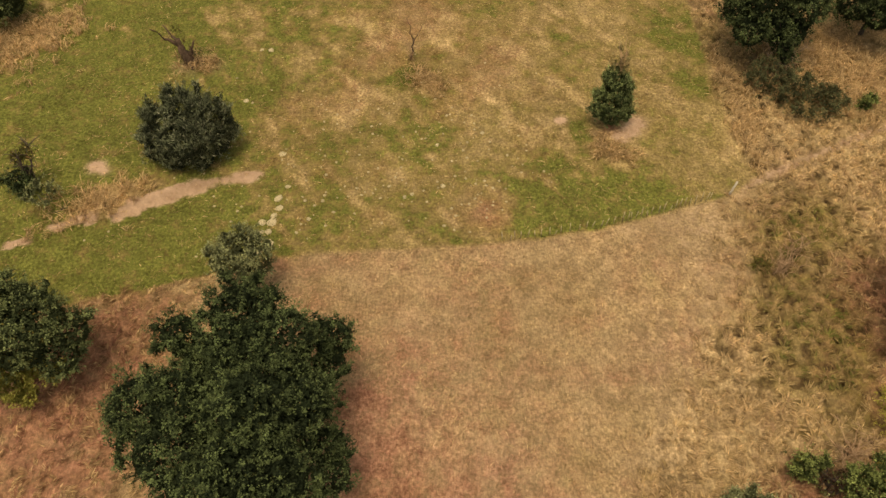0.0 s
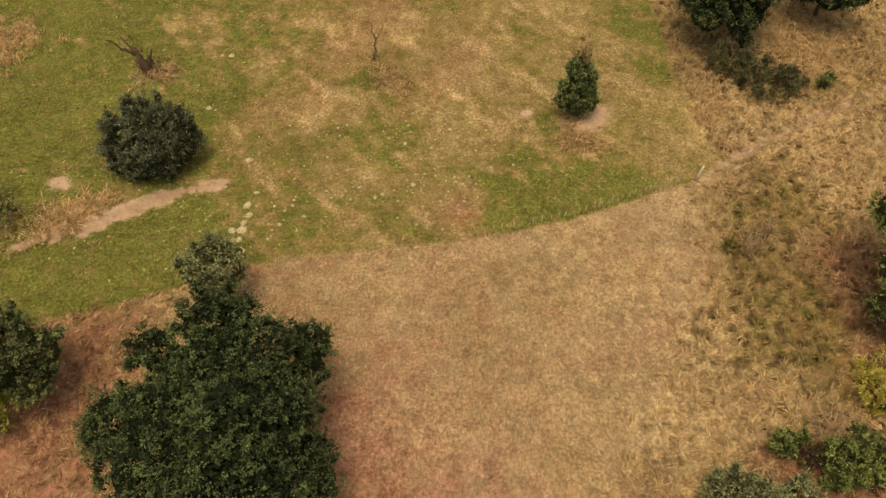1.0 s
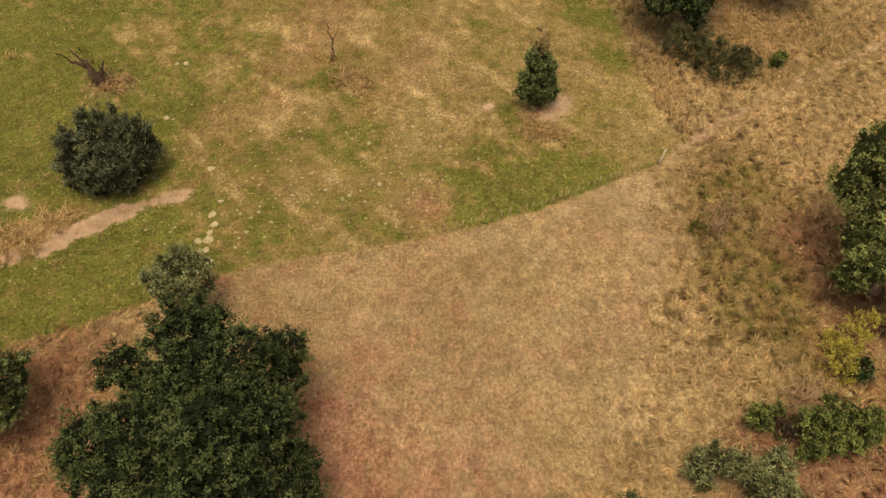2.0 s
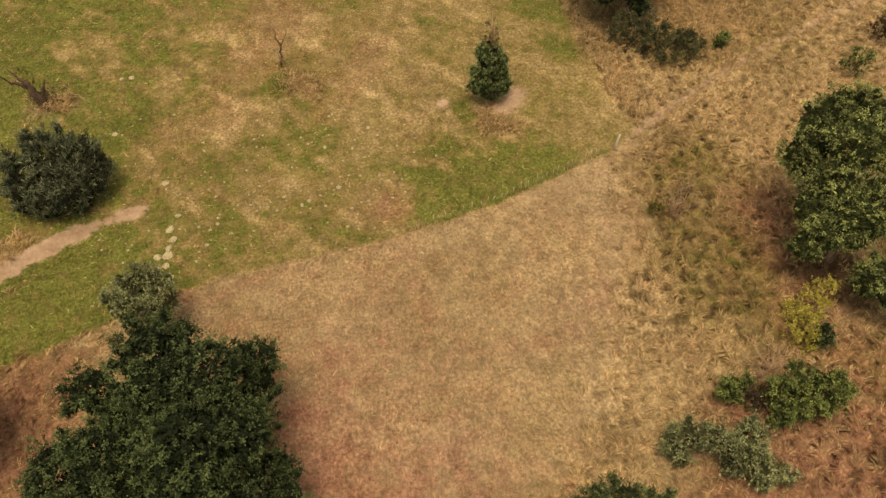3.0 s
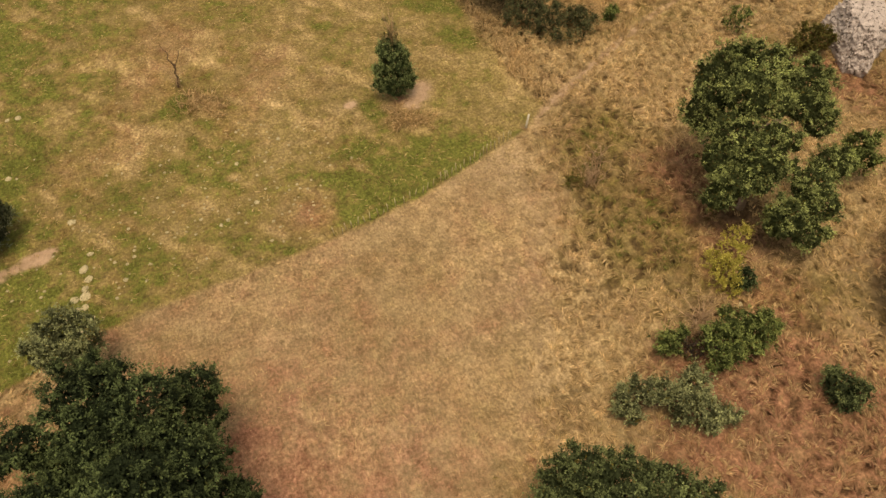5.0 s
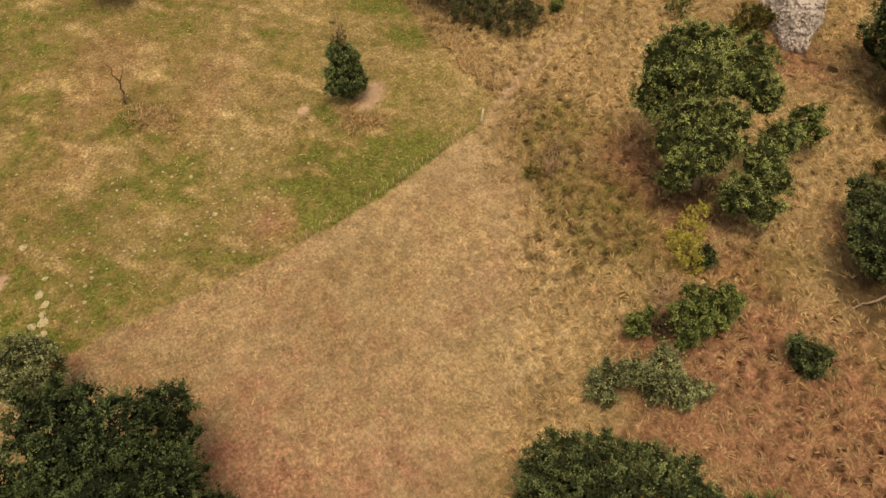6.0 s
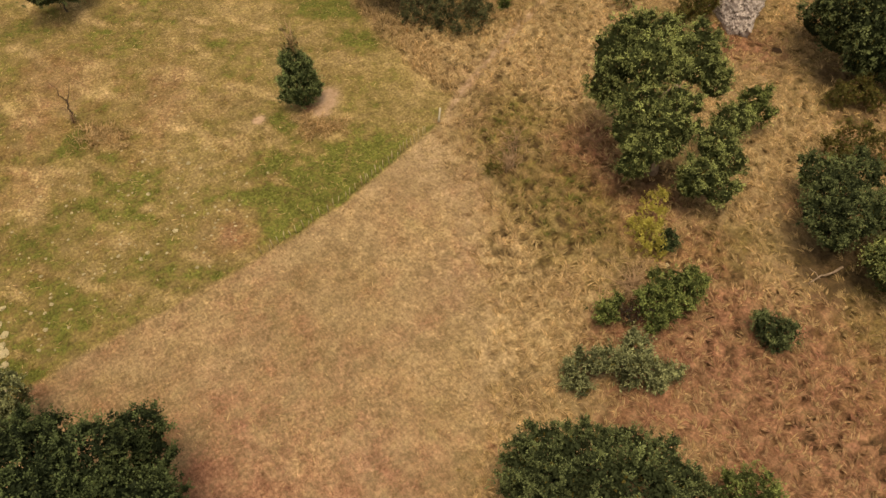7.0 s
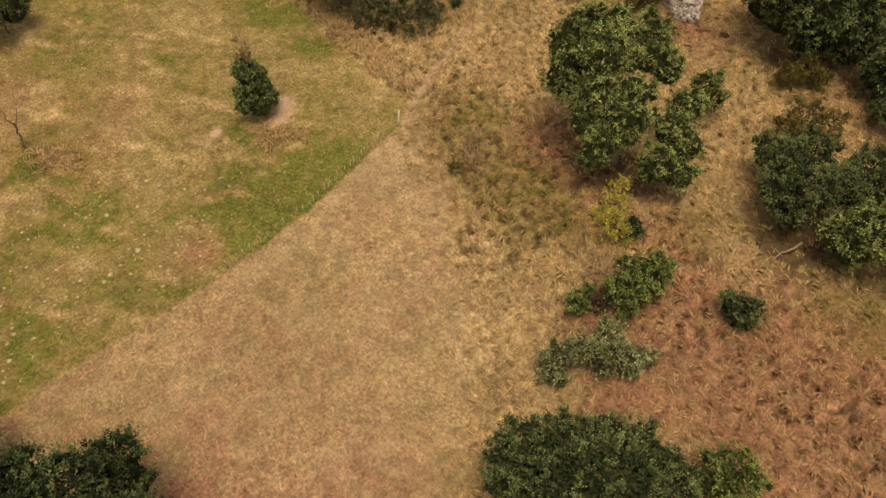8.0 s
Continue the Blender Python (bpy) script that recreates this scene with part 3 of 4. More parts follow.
gx, gy = finer(axis(-50, 76, 0.4), 8, 60), finer(axis(-10, 82, 0.4), -8, 52)
X, Y = np.meshgrid(gx, gy)
nx, ny = len(gx), len(gy)
corner = (np.arange(ny - 1)[:, None] * nx + np.arange(nx - 1)).ravel()
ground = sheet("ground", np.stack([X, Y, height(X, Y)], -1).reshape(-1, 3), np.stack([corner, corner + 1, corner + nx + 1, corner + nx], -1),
               SWARD, True, cover=floor_cover(X, Y).reshape(-1, 4), floor_shade=floor_shade(X, Y).ravel())
tagged(ground, "dry grazed pasture with green and rusty patches", "ground", kind="structure")

# ---- grass ----
VIEW = ((-52, 68), (-36, 6), (-5, -4), (27, -11), (78, 20), (66, 54), (42, 84), (-4, 84))


def inside_view(x, y):
    ok = np.ones(len(x), bool)
    for (ax, ay), (bx, by) in zip(VIEW, VIEW[1:] + VIEW[:1]):
        ok &= (bx - ax) * (y - ay) - (by - ay) * (x - ax) > 0
    return ok


def tufts(name, count, keep, blades, long, wide, spread, lay, label, lift=0.75, single=False, dress=None, lean=(0.15, 0.8), locks=0):
    """Grass: at each tuft, blades of two joints that bend over. keep(x, y) is the chance of a tuft there; long runs from shortest to longest."""
    x, y = rng.uniform(-52, 78, count), rng.uniform(-9, 84, count)
    ok = inside_view(x, y)
    x, y = x[ok], y[ok]
    ok = rng.random(len(x)) < keep(x, y)
    x, y = x[ok], y[ok]
    z, shade = height(x, y), cover(x, y)
    if dress:
        shade[:] = dress
    if locks:  # a tussock is a few sheaves that lean outwards and with the wind
        ex, ey = rng.normal(0, 0.13, (2, len(x) * locks))
        x, y, z, shade = np.repeat(x, locks) + ex, np.repeat(y, locks) + ey, np.repeat(z, locks), np.repeat(shade, locks, 0)
        ex, ey = nearest_tussock(x, y)[1:3]
        gust = 0.8 + 2.2 * (rough_noise(x, y, 7, 21) - 0.5)
        way = np.arctan2(ey + 0.26 * np.sin(gust), ex + 0.26 * np.cos(gust)) + rng.normal(0, 0.3, len(x))
        shade[:, :3] = np.clip(shade[:, :3] + rng.normal(0, 1, (len(x), 3)) * (0.18, 0.14, 0.42) * (1 - 0.45 * shade[:, 1:2]) + np.array((0.05, -0.02, 0.20)) * (1 - 0.6 * shade[:, 1:2]), 0, 1)
    n = len(x)
    size = rng.uniform(0.7, 1.3, n)
    wind = 6.28 * rough_noise(x, y, 6, 21) * 2
    x, y, z, size, wind = (np.repeat(v, blades) for v in (x, y, z, size, wind))
    m = len(x)
    turn = np.where(rng.random(m) < lay, wind + np.repeat(rng.normal(0, 0.7, n), blades) + rng.normal(0, 0.4, m), rng.uniform(0, 6.28, m))
    length = rng.uniform(*long, m) * size
    dx, dy = rng.normal(0, spread, m), rng.normal(0, spread, m)
    if locks:
        turn = np.repeat(way, blades) + rng.normal(0, 0.14, m)
    root = np.stack([x + dx, y + dy, z - 0.03], -1)
    out = np.stack([np.cos(turn), np.sin(turn), np.zeros(m)], -1)
    across = np.stack([-np.sin(turn), np.cos(turn), np.zeros(m)], -1) * (wide * rng.uniform(0.6, 1.3, m))[:, None]
    lean = rng.uniform(*lean, m)[:, None]
    knee = root + (out * lean + np.array((0, 0, 1)) * lift) * length[:, None] * 0.55
    tip = knee + (out * (lean + 0.55) + np.array((0, 0, lift)) * (0.75 - lean)) * length[:, None] * 0.5
    verts = np.stack([root - across * 0.6, root + across * 0.6, knee + across, knee - across, tip], 1)
    if single:
        verts = np.stack([root - across * 0.6, root + across * 0.6, knee + across, tip], 1)
    corners = verts.shape[1]
    k = np.arange(m)[:, None] * corners
    faces = k + (0, 1, 2, 3) if single else np.concatenate([k + (0, 1, 2), k + (0, 2, 3), k + (3, 2, 4)])
    ob = sheet(name, verts.reshape(-1, 3), faces, BLADES, cover=np.repeat(np.repeat(shade, blades, 0), corners, 0))
    return tagged(ob, label, "grass", kind="stuff")


def keep_rough(x, y):
    return zones(x, y)[1] * (1 - 0.9 * step(0.3 - near_line(x, y, TRACK), 0.4)) * (1 - 0.8 * np.clip(spots(x, y, SHADED_EARTH), 0, 1)) * np.clip(4.0 * (tussock(x, y) - 0.38), 0.02, 1)


def keep_short(x, y):
    return (1 - zones(x, y)[1]) * (0.4 + 0.6 * patches(x, y, 2.0, 9)) * np.clip(1 - cover(x, y)[..., 3], 0, 1)


def keep_stalks(x, y):
    return (1 - zones(x, y)[1]) * np.clip(2.0 * (rough_noise(x, y, 3.0, 31) - 0.35) + 0.25 * zones(x, y)[0], 0.04, 0.85)


def keep_weeds(x, y):
    near = np.exp(-(((x + 7) / 13) ** 2) - ((y - 41) / 9) ** 2) + 0.25
    return zones(x, y)[0] * near * np.clip(5.0 * (rough_noise(x, y, 2.2, 51) - 0.5), 0, 0.5)


def keep_bank(x, y):
    side = y - np.interp(x, [p[0] for p in BANK], [p[1] for p in BANK])
    tall = np.exp(-((x + 28) / 3.2) ** 2 - ((side - 1.6) / 1.5) ** 2) + spots(x, y, ((-2.3, 53.4, .9, 1.2), (-1.6, 52.4, 1.0, 1.3), (-.6, 51.2, .8, 1.2), (-23.2, 55.0, 1.0, 1.2), (38, 52, 4.5, .55), (27.3, 50.5, 2, .5), (26.6, 46.5, 1.5, .5), (35, 56, 4, .5), (15, 43.2, 1.1, 1.2), (13.8, 44.2, .8, .8), (-25, 54.6, 1.0, .5), (13.4, 45.4, .6, .6), (-22.8, 55.4, 1.0, .7), (-42, 58, 3.5, .9), (-39, 60, 2.5, .8)))
    edge = step(0.35 - np.abs(x - np.interp(y, MEADOW_Y, MEADOW_X) - 0.5), 0.5) * (y > 40.5) * (y < 58)
    tall = tall + 1.3 * edge * patches(x, y, 1.1, 7)
    return np.clip(tall, 0, 1)


tufts("rough_grass", 60000, keep_rough, 4, (0.24, 0.52), 0.034, 0.045, 0.35, "tall dry straw-coloured tussock grass, uncut", 0.5, lean=(0.55, 1.15), locks=4)
tufts("short_grass", 108000, keep_short, 5, (0.12, 0.36), 0.026, 0.16, 0.4, "short grazed grass, dry and patchy green", 0.32, True, lean=(0.45, 1.1))
tufts("dry_stalks", 95000, keep_stalks, 2, (0.16, 0.40), 0.042, 0.12, 0.5, "scattered pale dead stalks lying in short grass", 0.22, True, (0.0, 0.1, 0.9, 0.0), lean=(0.6, 1.2))
tufts("meadow_weeds", 26000, keep_weeds, 9, (0.08, 0.24), 0.042, 0.13, 0.2, "low green weeds scattered through dry meadow grass", 0.3, True, (0.95, 0.0, 0.05, 0.0), lean=(0.5, 1.1))
tufts("bank_grass", 100000, keep_bank, 9, (0.5, 1.1), 0.032, 0.16, 0.6, "tall withered grass along the eroded bank", dress=(0.0, 0.25, 0.85, 0.0))


# ---- trees and shrubs ----
def tube(bm, points, radii, sides=7):
    """A tapered limb along points."""
    rings = []
    for n, (p, r) in enumerate(zip(points, radii)):
        p = Vector(p)
        way = (Vector(points[min(n + 1, len(points) - 1)]) - Vector(points[max(n - 1, 0)])).normalized()
        side = way.orthogonal().normalized()
        up = way.cross(side)
        rings.append([bm.verts.new(p + (side * math.cos(a) + up * math.sin(a)) * r) for a in (6.283 * k / sides for k in range(sides))])
    for a, b in zip(rings, rings[1:]):
        for k in range(sides):
            bm.faces.new((a[k], a[(k + 1) % sides], b[(k + 1) % sides], b[k]))
    bm.faces.new(rings[0][::-1])
    bm.faces.new(rings[-1])


def part(name, bm, material, parent, label="", smooth=True):
    mesh = bpy.data.meshes.new(name)
    bm.to_mesh(mesh)
    bm.free()
    for p in mesh.polygons:
        p.use_smooth = smooth
    mesh.materials.append(material)
    ob = new(name, mesh)
    return under(ob, parent, label)


def limb(name, a, b, r0, r1, material, parent, bend=0.12, label="", joints=5, sides=7, gnarl=0.0):
    a, b = Vector(a), Vector(b)
    far = (b - a).length
    points = [a.lerp(b, k / joints) + Vector([random.uniform(-1, 1) * bend * far * math.sin(3.14 * k / joints) for _ in range(3)]) for k in range(joints + 1)]
    bm = bmesh.new()
    tube(bm, points, [r0 + (r1 - r0) * k / joints for k in range(joints + 1)], sides)
    if gnarl:
        for v in bm.verts:
            v.co += Vector([noise.noise(v.co * 3.1 + Vector((k * 9, 0, 0))) for k in range(3)]) * gnarl
    return part(name, bm, material, parent, label), points


def crown(name, lobes, origin, material, parent, leaf=0.14, dense=1.0, clump=0.55, upright=0.0, slim=0.55, ragged=0.24, core=1.0, label=""):
    """A crown of leaf clumps on the skins of overlapping lobes."""
    centres, outs, sizes = [], [], []
    c, r = np.array([l[:3] for l in lobes], float), np.array([l[3] for l in lobes])
    for n in range(len(lobes)):
        count = max(5, int(4 * math.pi * r[n] ** 2 / clump**2 * 1.15 * dense))
        d = rng.normal(0, 1, (count, 3))
        d /= np.linalg.norm(d, axis=1)[:, None]
        d = d[rng.random(len(d)) < np.where(d[:, 2] < -0.35, 0.35, 1.0)]
        width = 0.62 / max(r[n], 0.6)
        bosses = rng.normal(0, 1, (max(6, int(2.2 / width**2)), 3))
        bosses /= np.linalg.norm(bosses, axis=1)[:, None]
        boss = np.exp(-((np.arccos(np.clip(d @ bosses.T, -1, 1)) / width) ** 2)).max(1)
        kept = rng.random(len(d)) < 0.3 + 1.15 * boss
        d, boss = d[kept], boss[kept]
        dent = np.array([noise.noise(Vector(q) * 1.7 + Vector((n * 5.1, len(lobes), 0))) for q in d])
        p = c[n] + d * r[n] * (0.76 + 0.22 * boss[:, None] + 0.24 * dent[:, None] + rng.normal(0, ragged * 0.3, (len(d), 1)))
        buried = np.zeros(len(p), bool)
        for k in range(len(lobes)):
            if k != n:
                buried |= np.linalg.norm(p - c[k], axis=1) < 0.84 * r[k]
        p = p[~buried | (rng.random(len(p)) < 0.08)]
        d = p - c[n]
        d /= np.linalg.norm(d, axis=1)[:, None] + 1e-6
        centres.append(p), outs.append(d), sizes.append(np.full(len(p), clump) * rng.uniform(0.5, 1.35, len(p)))
    p, d, s = np.concatenate(centres), np.concatenate(outs), np.concatenate(sizes)
    ok = p[:, 2] > 0.1
    p, d, s = p[ok], d[ok], s[ok]
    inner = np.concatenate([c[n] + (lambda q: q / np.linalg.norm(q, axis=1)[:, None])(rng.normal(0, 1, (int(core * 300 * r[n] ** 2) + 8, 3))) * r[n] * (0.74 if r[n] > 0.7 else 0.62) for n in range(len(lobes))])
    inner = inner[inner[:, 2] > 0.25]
    # each clump is a handful of short sprays, with leaves paler towards their tips
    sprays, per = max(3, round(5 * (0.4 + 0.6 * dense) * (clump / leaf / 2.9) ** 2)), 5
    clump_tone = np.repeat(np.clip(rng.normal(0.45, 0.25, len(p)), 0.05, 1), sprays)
    p, d, s = np.repeat(p, sprays, 0), np.repeat(d, sprays, 0), np.repeat(s, sprays)
    face = np.repeat(d, per, 0)
    way = 0.75 * d + rng.normal(0, 0.62, (len(p), 3)) + np.array((0, 0, 0.25 + 0.9 * upright))
    way /= np.linalg.norm(way, axis=1)[:, None]
    reach = s * rng.uniform(0.55, 1.0, len(p))
    p, way, reach = np.repeat(p, per, 0), np.repeat(way, per, 0), np.repeat(reach, per)
    m = len(p)
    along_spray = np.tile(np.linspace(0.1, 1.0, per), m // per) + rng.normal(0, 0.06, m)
    # tips paler: young leaves, with light on the sprays put into the tone
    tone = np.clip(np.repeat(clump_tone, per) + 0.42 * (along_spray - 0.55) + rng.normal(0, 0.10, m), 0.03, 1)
    p = p + way * (reach * along_spray)[:, None] + rng.normal(0, 0.045, (m, 3)) * (leaf / 0.15)
    along = way + rng.normal(0, 0.5 - 0.3 * upright, (m, 3))
    along /= np.linalg.norm(along, axis=1)[:, None]
    normal = rng.normal(0, 0.45, (m, 3)) + np.array((0, 0, 0.35)) + 0.85 * face
    normal -= along * (normal * along).sum(1)[:, None]
    normal /= np.linalg.norm(normal, axis=1)[:, None]
    side = np.cross(normal, along)
    size = leaf * rng.uniform(0.6, 1.3, m)[:, None]
    m += len(inner)
    turn = [(lambda q: q / np.linalg.norm(q, axis=1)[:, None])(rng.normal(0, 1, (len(inner), 3))) for _ in range(2)]
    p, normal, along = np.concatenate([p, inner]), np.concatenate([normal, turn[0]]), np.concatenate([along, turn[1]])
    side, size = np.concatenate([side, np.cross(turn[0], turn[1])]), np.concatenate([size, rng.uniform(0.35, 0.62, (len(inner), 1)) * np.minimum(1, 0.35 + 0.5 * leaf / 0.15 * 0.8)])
    # inner leaves toned darkest: the crown's inner shade put into the colour
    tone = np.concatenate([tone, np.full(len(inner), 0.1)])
    droop = np.array((0, 0, -0.16)) * size * (1 - upright)
    verts = np.stack([p - along * size * 0.5, p + side * size * slim * 0.5 + normal * size * 0.08, p + along * size * 0.5 + droop, p - side * size * slim * 0.5 + normal * size * 0.08], 1)
    verts = verts.reshape(-1, 3)
    verts[:, 2] = np.maximum(verts[:, 2], 0.0)
    verts -= np.array(origin)
    faces = np.arange(m)[:, None] * 4 + np.arange(4)
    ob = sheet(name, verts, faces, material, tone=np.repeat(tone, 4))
    return under(ob, parent, label)


def tree(name, lobes, label, category, leaf_mat, trunk=0.25, base=None, bark_mat=None, limbs=6, group="", sprigs=2.5, **how):
    """A tree or shrub: a trunk, limbs that reach into the lobes, and a crown."""
    bark_mat = bark_mat or BARK
    w = sum(l[3] ** 2 for l in lobes)
    if base is None:
        base = (sum(l[0] * l[3] ** 2 for l in lobes) / w, sum(l[1] * l[3] ** 2 for l in lobes) / w)
    top = sum(l[2] * l[3] ** 2 for l in lobes) / w
    ob = thing(name, *base, label, category, group)
    origin = tuple(ob.location)
    fork = Vector((0, 0, max(0.25, top * 0.45)))
    if trunk:
        bole = limb("trunk", (0, 0, -0.15), fork, trunk, trunk * 0.7, bark_mat, ob, 0.05)[0]
        for l in sorted(lobes, key=lambda l: -l[3])[:limbs]:
            limb("limb", fork * random.uniform(0.8, 1.0), Vector(l[:3]) - Vector(origin), trunk * 0.45, trunk * 0.1, bark_mat, bole, 0.1, sides=6)
    shoots = []
    for lx, ly, lz, lr in lobes:  # young shoots stand out of the round of the crown
        for _ in range(int(sprigs * lr + 1.5)):
            way = Vector((random.gauss(0, 0.8), random.gauss(0, 0.8), random.uniform(0.0, 1.2))).normalized()
            tip, size = Vector((lx, ly, lz)) + way * lr * 1.02, random.uniform(0.17, 0.34) * min(1.0, lr)
            shoots += [(*tip, size), (*(tip + Vector((0, 0, 0.6 * size)) + way * 0.4 * size), 0.6 * size)]
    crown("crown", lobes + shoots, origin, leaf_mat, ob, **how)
    return ob


def bare_stems(ob, stems, reach, rise, thick, material, twigs=5, lean=(0, 0), foot=0.08):
    """Leafless stems with side twigs, each stem one mesh."""
    for _ in range(stems):
        turn, out = random.uniform(0, 6.28), reach * random.uniform(0.3, 1.0)
        tip = Vector((math.cos(turn) * out + lean[0], math.sin(turn) * out + lean[1], rise * random.uniform(0.55, 1.0)))
        points = [tip * (k / 5) + Vector([random.uniform(-0.06, 0.06) * rise for _ in range(3)]) * (k > 0) for k in range(6)]
        root = Vector((random.uniform(-foot, foot), random.uniform(-foot, foot), -0.05))
        points = [root + p for p in points]
        points[0] = root
        bm = bmesh.new()
        tube(bm, points, [thick * (1 - 0.16 * k) for k in range(6)], 5)
        for _ in range(twigs):
            k = random.randint(1, 5)
            a = points[k]
            b = a + Vector((random.uniform(-1, 1), random.uniform(-1, 1), random.uniform(-0.1, 0.9))).normalized() * rise * random.uniform(0.2, 0.4)
            mid = a.lerp(b, 0.5) + Vector((0, 0, random.uniform(-0.05, 0.08) * rise))
            tube(bm, [a, mid, b], [thick * 0.4, thick * 0.3, thick * 0.15], 4)
        part("stem", bm, material, ob)


tree("oak_tree", OAK, "large dark green oak with a dense lobed crown", "tree", OAK_LEAF, 0.5, limbs=10, leaf=0.16, clump=0.5, core=1.5)
tree("young_oak", OAK_BACK, "small grey-green tree beside the large oak", "tree", GREY_LEAF, 0.16, leaf=0.16, clump=0.45, dense=1.0, core=0.7, ragged=0.45, sprigs=6)
tree("broad_tree", TREE_LEFT, "dark green broad-crowned tree with yellowing lower shoots", "tree", HEDGE_LEAF, 0.3, leaf=0.17, clump=0.52)
tree("shrub", SHRUB_YELLOW_LEFT, "yellow-green shrub under a dark tree", "shrub", LIME_LEAF, 0.06, leaf=0.16, clump=0.42, dense=0.9, core=0.6)
tree("juniper_bush", JUNIPER, "rounded blue-grey juniper bush with upright sprays", "bush", JUNIPER_LEAF, 0.18, limbs=4, leaf=0.36, clump=0.55, upright=0.9, slim=0.24, dense=1.2, ragged=0.4, core=1.2, sprigs=7)
conifer = tree("conifer", CONIFER, "young dark green conifer in a ring of bare earth", "tree", NEEDLE, 0.14, base=(14.6, 47.3), limbs=4, leaf=0.14, clump=0.4, ragged=0.6, upright=0.6, dense=0.75, sprigs=14, core=0.7)
tagged(crown("top_shoots", CONIFER_TOP, tuple(conifer.location), THIN_LEAF, conifer, leaf=0.15, clump=0.3, dense=0.5, upright=0.8, ragged=0.6, core=0, label="sparse yellowing top shoots"), "sparse yellowing top shoots", kind="stuff")
for k in range(9):
    a = 1.05 * k
    limb("leader", (0.1 * math.cos(a), 0.4 + 0.1 * math.sin(a), 5.0 + 0.2 * k), (0.5 * math.cos(a) - 0.1, 0.9 + 0.4 * math.sin(a), 7.2 + 0.25 * (k % 4)), 0.035, 0.012, TWIG, conifer, 0.05, joints=3, sides=5)
corner_tree = tree("hedge_tree", HEDGE_TREE, "dark shaggy tree at the meadow corner", "tree", OAK_LEAF, 0.3, base=(31.4, 54.3), leaf=0.20, clump=0.65, dense=0.9)
bare_stems(corner_tree, 16, 2.3, 3.2, 0.05, GREY_BARK, 9, (-0.2, 0.6), 0.5)
tree("hedge_tree", HEDGE_TREE_2, "dark tree with low crown in dry grass", "tree", OAK_LEAF, 0.25, leaf=0.20, clump=0.65, dense=0.8)
tree("scrub", SCRUB, "low dark green brambly scrub below a tree", "shrub", WEED_LEAF, 0, leaf=0.16, clump=0.42, dense=0.8, ragged=0.8, core=0.1, upright=0.6, sprigs=8)
tree("hawthorn_tree", HOLM, "broad mid-green hawthorn with an open crown", "tree", HOLM_LEAF, 0.32, base=(34.4, 24.2), limbs=12, bark_mat=GREY_BARK, leaf=0.15, clump=0.48, core=2.2)
tree("hawthorn_tree", HOLM_SIDE, "smaller leaning hawthorn with light green leaves", "tree", HOLM_LEAF, 0.16, limbs=5, leaf=0.15, clump=0.45, core=1.8)
tree("bush", HOLM_BUSH, "small round green bush in dry grass", "bush", FRESH_LEAF, 0.07, leaf=0.16, clump=0.45)
tree("elder_bush", YELLOW_BUSH, "thin bush with bright yellow autumn leaves", "bush", YELLOW_LEAF, 0.05, leaf=0.14, clump=0.38, dense=0.7, ragged=0.6, core=0.1)
tree("bush", DARK_BUSH, "small dark green bush beside the yellow one", "bush", OAK_LEAF, 0.05, leaf=0.15, clump=0.4)
tree("thorn_shrub", SHRUB_A, "sprawling green shrub over dead grey twigs", "shrub", FRESH_LEAF, 0.09, base=(24.6, 14.4), leaf=0.15, clump=0.42, dense=0.85, core=0.6, ragged=0.65, sprigs=6)
tree("thorn_shrub", SHRUB_B, "low arching grey-green thorn shrub", "shrub", GREY_LEAF, 0.09, leaf=0.16, clump=0.45, dense=0.8, core=0.6, ragged=0.65, sprigs=6)
tree("bush", BUSH_R, "compact dark green bush on a rusty slope", "bush", HEDGE_LEAF, 0.07, leaf=0.16, clump=0.45, core=0.7, ragged=0.4)
tree("field_maple", LOW_TREE, "wide dense green tree with upright shoots", "tree", HEDGE_LEAF, 0.28, limbs=9, leaf=0.17, clump=0.52, upright=0.5, ragged=0.45)
tree("bush", LOW_SHRUB, "loose light green bush with pale flecks", "bush", FRESH_LEAF, 0.09, leaf=0.16, clump=0.48, dense=0.8, core=0.5, ragged=0.4)
tree("hedge_tree", HEDGE_A, "tall dark green thicket of trees", "tree", HEDGE_LEAF, 0.35, limbs=10, leaf=0.22, clump=0.6)
tree("hedge_tree", HEDGE_B, "dark dense hedge tree in the thicket", "tree", HEDGE_LEAF, 0.25, leaf=0.20, clump=0.65)
tree("bramble", BRAMBLE, "low olive bramble with withered stems", "shrub", OLIVE_LEAF, 0, leaf=0.15, clump=0.45, dense=1.0, ragged=0.4, core=0.7)
tree("hedge_shrub", HEDGE_C, "rounded green hedge shrub with bluish leaves", "shrub", HEDGE_LEAF, 0.15, leaf=0.17, clump=0.52)
tree("hedge_shrub", OLIVE_SHRUB, "yellowing olive shrub at the hedge", "shrub", OLIVE_LEAF, 0.05, leaf=0.15, clump=0.48, dense=0.6, ragged=0.45, core=0.4)
tree("hedge_shrub", HEDGE_D, "dark green hedge shrub casting deep shade", "shrub", HEDGE_LEAF, 0.18, leaf=0.14, clump=0.55)
tree("hedge_shrub", HEDGE_E, "light green hedge shrub with pale twigs", "shrub", HOLM_LEAF, 0.15, leaf=0.17, clump=0.52)
tree("bush", TOP_LEFT, "dark bush at the far meadow edge", "bush", HEDGE_LEAF, 0.1, leaf=0.19, clump=0.55)
tree("bush", TOP_LEFT_0, "dark bush in tall straw grass", "bush", HEDGE_LEAF, 0.1, leaf=0.19, clump=0.55)
